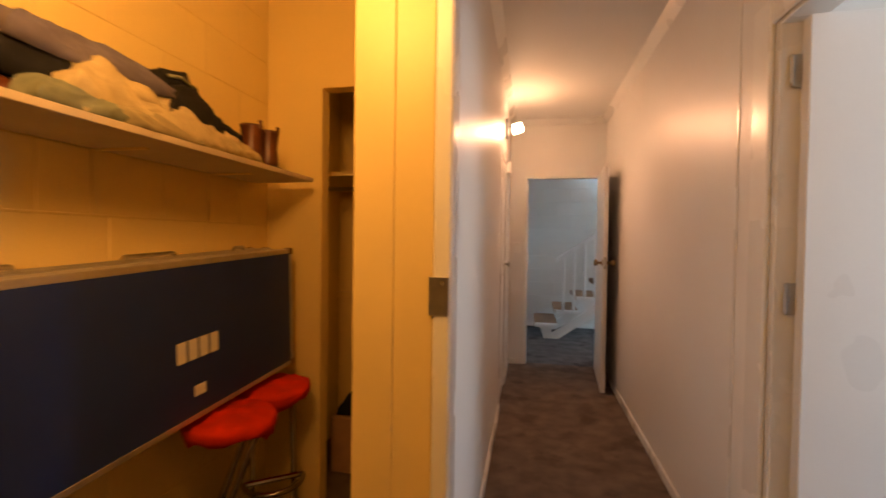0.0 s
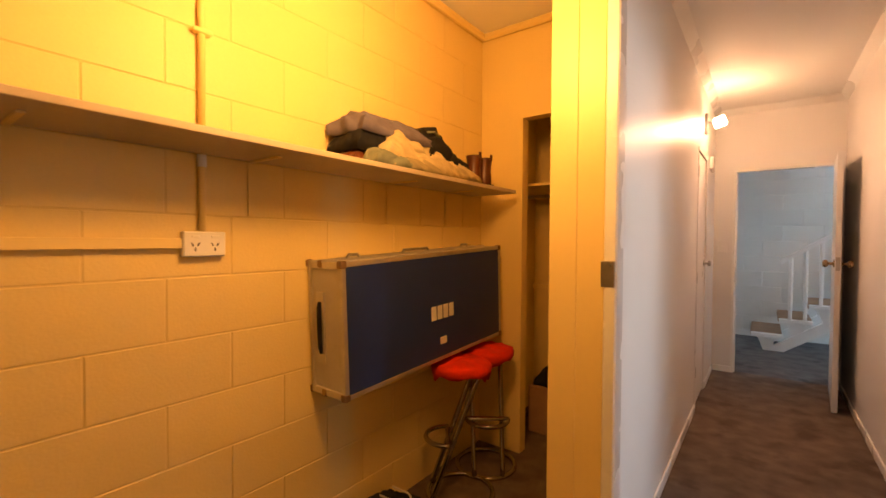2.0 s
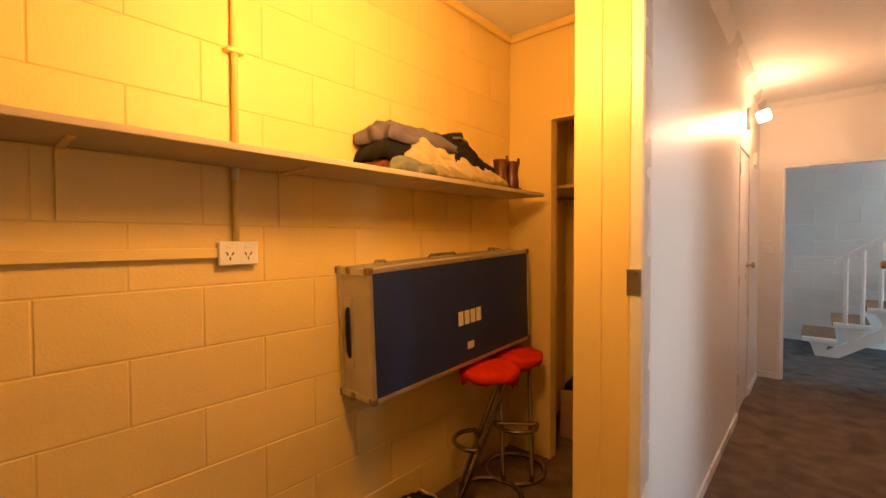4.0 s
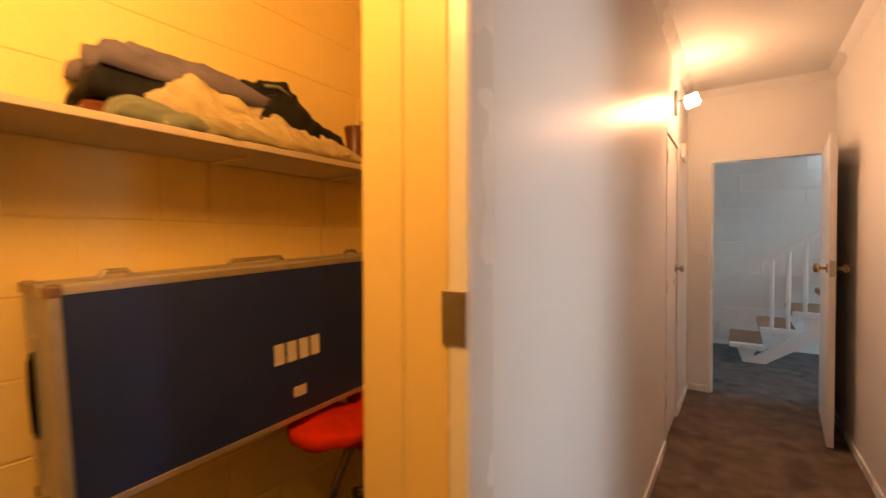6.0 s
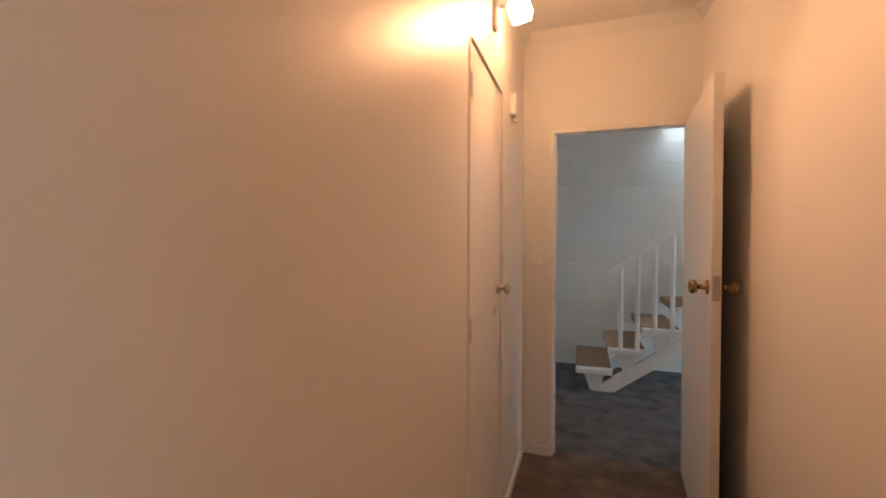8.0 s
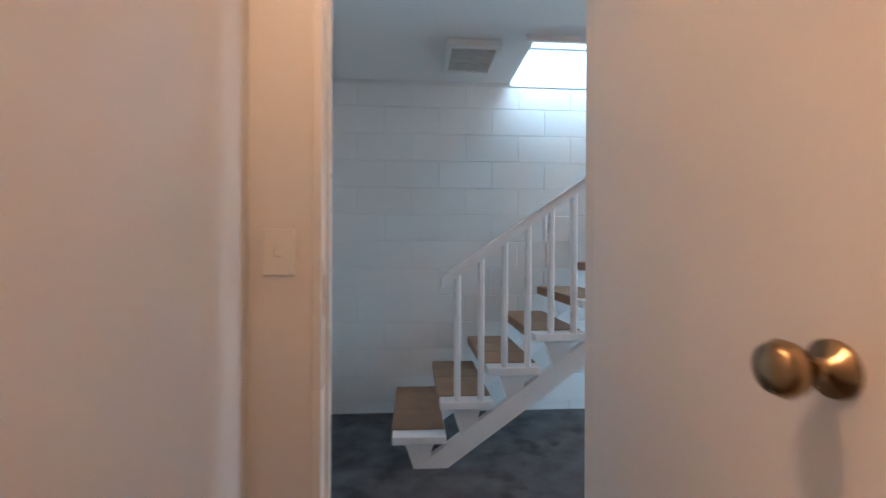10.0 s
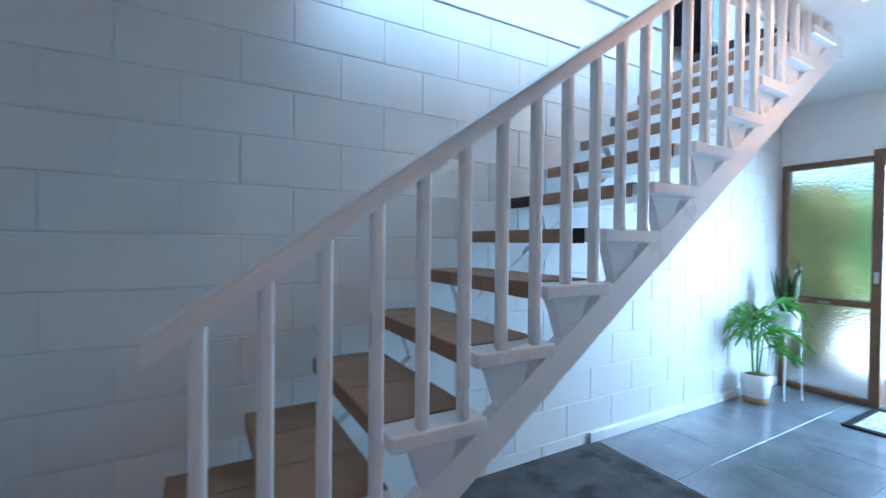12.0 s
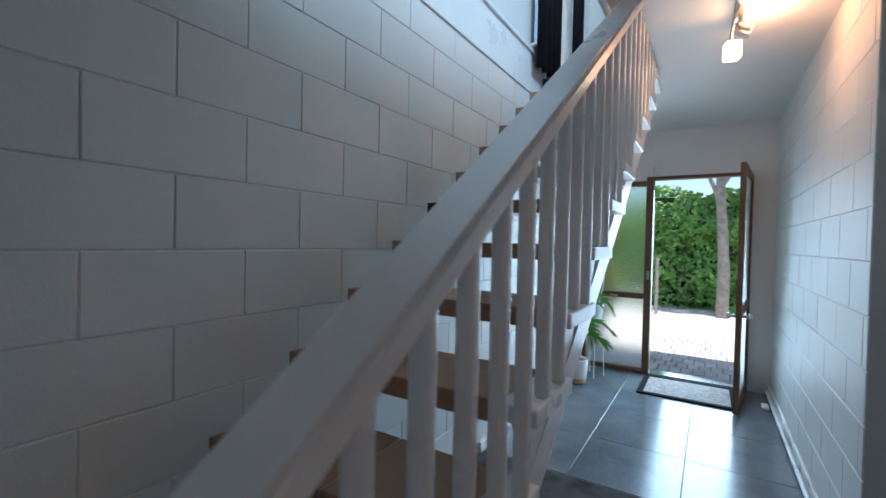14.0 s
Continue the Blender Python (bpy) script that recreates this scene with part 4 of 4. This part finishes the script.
part("body", box(4.80, 4.92, 5.25, 5.30, 0.0, 0.025, 0.006), M_PLASTIC, ds)

cs2 = thing("door_contact", (FX, 6.215, 2.12), "small white plastic contact sensor above front door", "sensor")
part("case", box(FX - 0.022, FX, 6.225, 6.255, 2.10, 2.19, 0.004), M_PLASTIC, cs2)
part("magnet", box(FX - 0.018, FX, 6.165, 6.185, 2.10, 2.19, 0.003), M_PLASTIC, cs2)

mat = thing("door_mat", (4.95, 5.85, 0), "pale coir door mat with black rubber border", "door mat")
part("mat_surface", box(4.67, 5.20, 5.52, 6.20, 0.0, 0.012, 0.003), M_MAT, mat)
for a in ((4.62, 4.67, 5.47, 6.25), (5.20, 5.25, 5.47, 6.25), (4.67, 5.20, 5.47, 5.52), (4.67, 5.20, 6.20, 6.25)):
    part("border", box(*a, 0.0, 0.016, 0.004), M_RUBBER, mat)

# ---- plants ----


def frond(bm, base, yaw, length, rise, droop, leaflets=11):
    """A palm frond: a thin bowed stem with narrow blades on both sides."""
    pts = []
    for i in range(12):
        t = i / 11
        r = length * t
        pts.append(Vector((base[0] + math.cos(yaw) * r * (0.35 + 0.65 * t), base[1] + math.sin(yaw) * r * (0.35 + 0.65 * t), base[2] + rise * math.sin(t * 1.9) - droop * t ** 3)))
    tube(bm, pts, lambda t: 0.0045 * (1 - 0.8 * t), 5)
    side = Vector((-math.sin(yaw), math.cos(yaw), 0))
    for i in range(leaflets):
        t = 0.35 + 0.65 * i / (leaflets - 1)
        f = t * 11
        a = pts[min(int(f), 10)].lerp(pts[min(int(f) + 1, 11)], f - int(f))
        fw = (pts[min(int(f) + 1, 11)] - pts[max(int(f) - 1, 0)]).normalized()
        for s in (-1, 1):
            ln = 0.15 * (1 - 0.5 * abs(t - 0.55)) * random.uniform(0.85, 1.1)
            d = (fw * 0.95 + side * s * 0.6 + Vector((0, 0, random.uniform(-0.15, 0.1)))).normalized()
            w = fw.cross(d).cross(d).normalized() * 0.0042
            q = [a, a + d * ln * 0.45 + w + Vector((0, 0, 0.012)), a + d * ln + Vector((0, 0, -0.025)), a + d * ln * 0.45 - w + Vector((0, 0, 0.012))]
            vs = [bm.verts.new(p) for p in q]
            bm.faces.new((vs[0], vs[1], vs[2]))
            bm.faces.new((vs[0], vs[2], vs[3]))


PX, PY = 4.60, 6.79
palm = thing("potted_palm", (PX, PY, 0), "green parlour palm in white pot on tiles", "potted plant")
part("pot", lathe(bmesh.new(), (PX, PY, 0), [(0.088, 0.05), (0.096, 0.055), (0.104, 0.14), (0.108, 0.23), (0.103, 0.238), (0.098, 0.23), (0.095, 0.20)]), M_POT, palm, "round white ceramic pot", smooth=True)
part("pot_base", lathe(bmesh.new(), (PX, PY, 0), [(0.082, 0.0), (0.09, 0.004), (0.094, 0.052), (0.09, 0.056)]), M_WOOD, palm, "wooden pot base", smooth=True)
part("soil", lathe(bmesh.new(), (PX, PY, 0), [(0.09, 0.205), (0.096, 0.215), (0.06, 0.232), (0.01, 0.235)]), M_SOIL, palm, smooth=True)
for i in range(5):
    a = i * 1.26
    bm = tube(bmesh.new(), [(PX + 0.02 * math.cos(a), PY + 0.02 * math.sin(a), 0.22), (PX + 0.035 * math.cos(a), PY + 0.035 * math.sin(a), 0.42), (PX + 0.05 * math.cos(a), PY + 0.05 * math.sin(a), 0.58)], 0.007, 6)
    part("stem", bm, M_LEAF, palm, smooth=True)
for i in range(18):
    a = i * 2.4
    bm = bmesh.new()
    frond(bm, (PX + 0.03 * math.cos(a), PY + 0.03 * math.sin(a), 0.42 + 0.16 * (i % 3) / 2), a, random.uniform(0.17, 0.31), random.uniform(0.08, 0.38), random.uniform(0.04, 0.2), leaflets=9)
    top = max(v.co.y for v in bm.verts)
    if top > WY - 0.02:
        for v in bm.verts:
            v.co.y = min(v.co.y, WY - 0.02)
    part("frond", bm, M_LEAF, palm)

SX, SY = 4.93, 6.72
snake = thing("snake_plant", (SX, SY, 0), "snake plant in white pot on wire stand", "potted plant")
for a in (0.4, 1.97, 3.54, 5.11):
    bm = tube(bmesh.new(), [(SX + 0.12 * math.cos(a), SY + 0.12 * math.sin(a), 0.0), (SX + 0.10 * math.cos(a), SY + 0.10 * math.sin(a), 0.55), (SX + 0.098 * math.cos(a), SY + 0.098 * math.sin(a), 0.66)], 0.005, 6)
    part("stand_leg", bm, M_TRIM, snake)
part("stand_ring", tube(bmesh.new(), ring((SX, SY, 0.56), 0.1, 28), 0.005, 6, closed=True), M_TRIM, snake)
part("pot", lathe(bmesh.new(), (SX, SY, 0), [(0.06, 0.535), (0.068, 0.54), (0.09, 0.63), (0.10, 0.715), (0.105, 0.718), (0.105, 0.745), (0.098, 0.745), (0.094, 0.715)]), M_POT, snake, smooth=True)
part("soil", lathe(bmesh.new(), (SX, SY, 0), [(0.085, 0.70), (0.094, 0.715), (0.05, 0.735), (0.01, 0.738)]), M_SOIL, snake, smooth=True)
for i in range(9):
    a, lean, hgt = i * 2.4, 0.012 * (i % 4) + 0.01, 0.30 + 0.16 * ((i * 7) % 5) / 4
    bm = bmesh.new()
    cx, cy = SX + 0.03 * math.cos(a), SY + 0.03 * math.sin(a)
    u = Vector((math.cos(a + 1.4), math.sin(a + 1.4), 0))
    w = Vector((math.cos(a), math.sin(a), 0))
    rows = []
    for j in range(7):
        t = j / 6
        wd = 0.030 * (1 - t ** 3) * (0.7 + 0.6 * min(t * 2, 1)) + 0.0008
        c = Vector((cx, cy, 0.72)) + w * lean * 2.5 * t + Vector((0, 0, hgt * t)) + u * 0.012 * math.sin(t * 4 + i)
        rows.append([bm.verts.new(c - u * wd), bm.verts.new(c + w * 0.008 * (1 - t)), bm.verts.new(c + u * wd), bm.verts.new(c - w * 0.004 * (1 - t) + w * 0.002)])
    for p, q in zip(rows, rows[1:]):
        for k in range(4):
            bm.faces.new((p[k], p[(k + 1) % 4], q[(k + 1) % 4], q[k]))
    part("leaf", bm, M_SNAKE, snake, smooth=True)

# ---- upper window and curtains ----
uw = thing("window_2", (4.2, WY, 2.9), "white upper window above the stairs", "window", kind="structure")
fr = bmesh.new()
for a in ((3.6, 3.66), (4.13, 4.18), (4.69, 4.75)):
    bx(fr, a[0], a[1], WY + 0.03, WY + 0.10, 2.9, 4.7, 0.004)
for a in ((2.9, 2.95), (4.65, 4.7)):
    bx(fr, 3.66, 4.69, WY + 0.032, WY + 0.098, a[0], a[1], 0.003)
part("window_frame", fr, M_TRIM, uw)
part("window_sill", box(3.5, 4.85, WY - 0.05, WY + 0.02, 2.875, 2.899, 0.004), M_TRIM, uw)
g = part("pane", box(3.66, 4.69, WY + 0.06, WY + 0.064, 2.95, 4.65), M_CLEAR, uw)
g.visible_shadow = False


def curtain(x0, x1, z0, z1, y, n):
    bm = bmesh.new()
    cols = []
    for i in range(n + 1):
        t = i / n
        yy = y + 0.03 * math.sin(t * n * 0.9)
        cols.append([bm.verts.new((x0 + (x1 - x0) * t, yy + d, z)) for d in (-0.004, 0.004) for z in (z0, z1)])
    for a, b in zip(cols, cols[1:]):
        bm.faces.new((a[0], b[0], b[1], a[1]))
        bm.faces.new((a[2], a[3], b[3], b[2]))
        bm.faces.new((a[0], a[2], b[2], b[0]))
        bm.faces.new((a[1], b[1], b[3], a[3]))
    bm.faces.new(cols[0][:2] + cols[0][2:][::-1])
    bm.faces.new((cols[-1][0], cols[-1][2], cols[-1][3], cols[-1][1]))
    return solid("curtain", bm, M_CURTAIN, "charcoal curtain hanging at upper window", "curtain", group="upper curtains", at=(x0, y, z0), smooth=True)


curtain(3.47, 3.93, 2.70, 4.82, WY - 0.09, 28)
curtain(4.42, 4.62, 2.70, 4.82, WY - 0.09, 14)
solid("curtain_rod", tube(bmesh.new(), [(3.35, WY - 0.09, 4.83), (4.9, WY - 0.09, 4.83)], 0.012, 8), M_STEEL, "steel curtain rod over upper window", "curtain rod", at=(4, WY - 0.09, 4.83))

# ---- outdoors ----
structure("trim_eave", box(FX + 0.14, FX + 0.55, 4.0, 8.0, 2.12, 2.30), M_TRIM, "white painted porch eave over entrance", "eave")


def leaves(count, place, size, name, label, mat):
    """Many small pointed leaves, joined in one mesh."""
    vs, fs = [], []
    for _ in range(count):
        c, out = place()
        n = (out + Vector((random.uniform(-1, 1), random.uniform(-1, 1), random.uniform(-0.6, 1)))).normalized()
        u = n.cross(Vector((random.uniform(-1, 1), random.uniform(-1, 1), random.uniform(-1, 1)))).normalized()
        w = n.cross(u)
        s = size * random.uniform(0.6, 1.3)
        b = len(vs)
        vs += [c - u * s, c + w * s * 0.5 + n * s * 0.15, c + u * s, c - w * s * 0.5 + n * s * 0.15]
        fs += [(b, b + 1, b + 2), (b, b + 2, b + 3)]
    me = bpy.data.meshes.new(name)
    me.from_pydata([tuple(v) for v in vs], [], fs)
    me.materials.append(mat)
    return tagged(new(name, me), label, "hedge", kind="stuff")


def hedge_spot():
    y = random.uniform(1.5, 17)
    top = 2.75 + 0.45 * noise.noise(Vector((y * 0.8, 0, 0))) + 0.25 * noise.noise(Vector((y * 2.5, 3, 0)))
    z = -0.1 + (top + 0.1) * random.random() ** 0.85
    depth = 0.55 * noise.noise(Vector((y * 1.1, z * 1.3, 5))) + 0.25 * noise.noise(Vector((y * 3, z * 3, 8)))
    x = 11.7 + 0.10 * (y - 6) + depth + abs(random.gauss(0, 0.16)) + 0.12 * z * z * 0.3
    return Vector((x, y, z)), Vector((-1, 0, 0.3))


leaves(26000, hedge_spot, 0.075, "hedge", "dense green leafy hedge across driveway", M_HEDGE)
# dark sheet behind the leaves, painted as the shaded depth of the hedge
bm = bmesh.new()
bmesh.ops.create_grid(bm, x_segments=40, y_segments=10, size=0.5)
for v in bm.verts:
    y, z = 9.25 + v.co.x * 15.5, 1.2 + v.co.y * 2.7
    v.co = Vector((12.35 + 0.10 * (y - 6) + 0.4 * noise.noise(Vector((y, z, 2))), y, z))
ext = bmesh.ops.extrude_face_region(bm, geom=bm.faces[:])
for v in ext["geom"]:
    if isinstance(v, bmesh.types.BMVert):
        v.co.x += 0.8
tagged(solid("hedge_shade_sheet", bm, M_HEDGESHADE, "dark sheet standing in for shade inside hedge", "hedge"), kind="stuff")


def bush_spot():
    a, h = random.uniform(0, 2 * math.pi), random.random()
    z = -0.1 + 2.1 * h
    r = (0.30 + 0.28 * math.sin(h * 2.6)) * (0.8 + 0.3 * noise.noise(Vector((a, h * 4, 1)))) * random.uniform(0.75, 1.05)
    return Vector((6.55 + 1.2 * r * math.cos(a), 7.35 + 1.2 * r * math.sin(a), z)), Vector((math.cos(a), math.sin(a), 0.3))


leaves(5000, bush_spot, 0.06, "bush", "yellow-green leafy bush beside entrance window", M_BUSH)
tree = thing("tree", (10.9, 5.47, -0.1), "pale barked slender tree trunk before hedge", "tree")
part("trunk", tube(bmesh.new(), [(10.9, 5.47, -0.1), (10.92, 5.46, 0.8), (10.88, 5.50, 1.6), (10.93, 5.56, 2.5), (11.0, 5.6, 3.6)], lambda t: 0.12 - 0.05 * t, 12), M_BARK, tree, smooth=True)
part("limb", tube(bmesh.new(), [(10.9, 5.53, 2.2), (10.95, 5.8, 2.9), (11.0, 6.2, 3.6)], lambda t: 0.05 - 0.03 * t, 8), M_BARK, tree, smooth=True)
part("limb", tube(bmesh.new(), [(10.93, 5.55, 2.6), (10.9, 5.2, 3.2), (10.95, 4.9, 3.9)], lambda t: 0.045 - 0.03 * t, 8), M_BARK, tree, smooth=True)


def crown_spot():
    v = Vector((random.gauss(0, 1), random.gauss(0, 1), random.gauss(0, 1))).normalized() * random.uniform(0.5, 1) ** 0.5
    k = 1 + 0.4 * noise.noise(v * 2.5)
    return Vector((11.0 + v.x * 0.9 * k, 5.5 + v.y * 1.5 * k, 4.0 + v.z * 0.9 * k)), v


cr = leaves(4000, crown_spot, 0.08, "crown", "", M_HEDGE)
cr.parent = tree
cr.matrix_parent_inverse = Matrix.Translation((-10.9, -5.47, 0.1))
for key in ("label", "category", "kind"):
    if key in cr:
        del cr[key]
solid("garden_post", box(10.47, 10.53, 6.63, 6.69, -0.1, 1.1, 0.01), M_BARK, "weathered timber post before hedge", "post", at=(10.5, 6.66, -0.1))

# ---- blocks of the walls ----


def block_mesh(name, l, h, d, axis):
    bm = bmesh.new()
    if axis == "x":
        bx(bm, 0, l, 0, d, 0, h)
    else:
        bx(bm, 0, d, 0, l, 0, h)
    bmesh.ops.bevel(bm, geom=bm.edges[:], offset=0.0028, segments=1, affect="EDGES")
    me = bpy.data.meshes.new(name)
    bm.to_mesh(me)
    bm.free()
    return me


def lay_blocks(core, axis, a0, a1, z0, z1, length, height, phase, face, out, mat, gap=0.0035):
    """Courses in running bond from a0 to a1 along axis; face: the plane; out: which way the blocks stand proud."""
    meshes = {}
    par = bpy.data.objects[core]
    depth = 0.03
    rows = int(round((z1 - z0) / height + 0.499))
    for r in range(rows):
        za, zb = z0 + r * height, min(z0 + (r + 1) * height, z1)
        if zb - za < 0.02:
            continue
        st = phase + (length / 2 if r % 2 else 0)
        k = math.floor((a0 - st) / length)
        while st + k * length < a1 - 0.001:
            xa, xb = max(a0, st + k * length), min(a1, st + (k + 1) * length)
            k += 1
            if xb - xa < 0.02:
                continue
            key = (round(xb - xa, 3), round(zb - za, 3))
            if key not in meshes:
                meshes[key] = block_mesh("block", xb - xa - gap, zb - za - gap, depth, axis)
                meshes[key].materials.append(mat)
            ob = new("block", meshes[key])
            ob.parent = par
            j = random.uniform(-0.0007, 0.0007)
            back = face if out < 0 else face - depth
            if axis == "x":
                ob.location = (xa + gap / 2, back + j, za + gap / 2)
            else:
                ob.location = (back + j, xa + gap / 2, za + gap / 2)


lay_blocks("wall_stair_core", "x", -0.41, FX, -0.1315, SZ - 0.03, 0.414, 0.2065, 0.725, WY, -1, M_BLOCK)
lay_blocks("wall_entry_core", "x", 2.53, FX, -0.1315, SZ, 0.414, 0.2065, 0.725, RY, 1, M_BLOCK)
lay_blocks("wall_store_block_core", "y", -1.2, 1.985, -0.003, HZ - 0.002, 0.402, 0.197, -0.037, -1.14, 1, M_CREAM, gap=0.003)

# ---- floor tiles of the entry ----
gr = structure("floor_entry", box(2.84, FX + 0.02, 5.0, 7.0, -0.12, -0.004), M_GROUT, "grey grout bed of tiled entry floor", "floor")
me_by = {}
for i in range(5):
    for j in range(4):
        xa, xb = 2.85 + 0.603 * i, min(2.85 + 0.603 * (i + 1), FX + 0.02)
        yb, ya = min(6.97 - 0.582 * j, 6.93), max(6.97 - 0.582 * (j + 1), RY)
        if xb - xa < 0.03 or yb - ya < 0.03:
            continue
        key = (round(xb - xa, 3), round(yb - ya, 3))
        if key not in me_by:
            bm = bmesh.new()
            bx(bm, 0.002, xb - xa - 0.002, 0.002, yb - ya - 0.002, -0.02, 0.0, 0.0015)
            me = bpy.data.meshes.new("tile")
            bm.to_mesh(me)
            bm.free()
            me.materials.append(M_TILE)
            me_by[key] = me
        ob = new("tile", me_by[key])
        ob.parent = gr
        ob.location = (xa, ya, 0)
# ---- paving stones outside ----
pv = structure("pavement", box(FX + 0.16, 8.3, 4.6, 7.6, -0.12, -0.085), M_GROUT, "sand bed of paved doorstep", "pavement")
bm = bmesh.new()
bx(bm, 0, 0.222, 0, 0.107, 0, 0.05, 0.004)
paver = bpy.data.meshes.new("paver")
bm.to_mesh(paver)
bm.free()
paver.materials.append(M_PAVER)
for i in range(11):
    for j in range(24):
        ob = new("paver", paver)
        ob.parent = pv
        ob.location = (FX + 0.17 + i * 0.23, 4.75 + j * 0.115 + (0.0575 if i % 2 else 0), -0.083 + random.uniform(-0.002, 0.002))
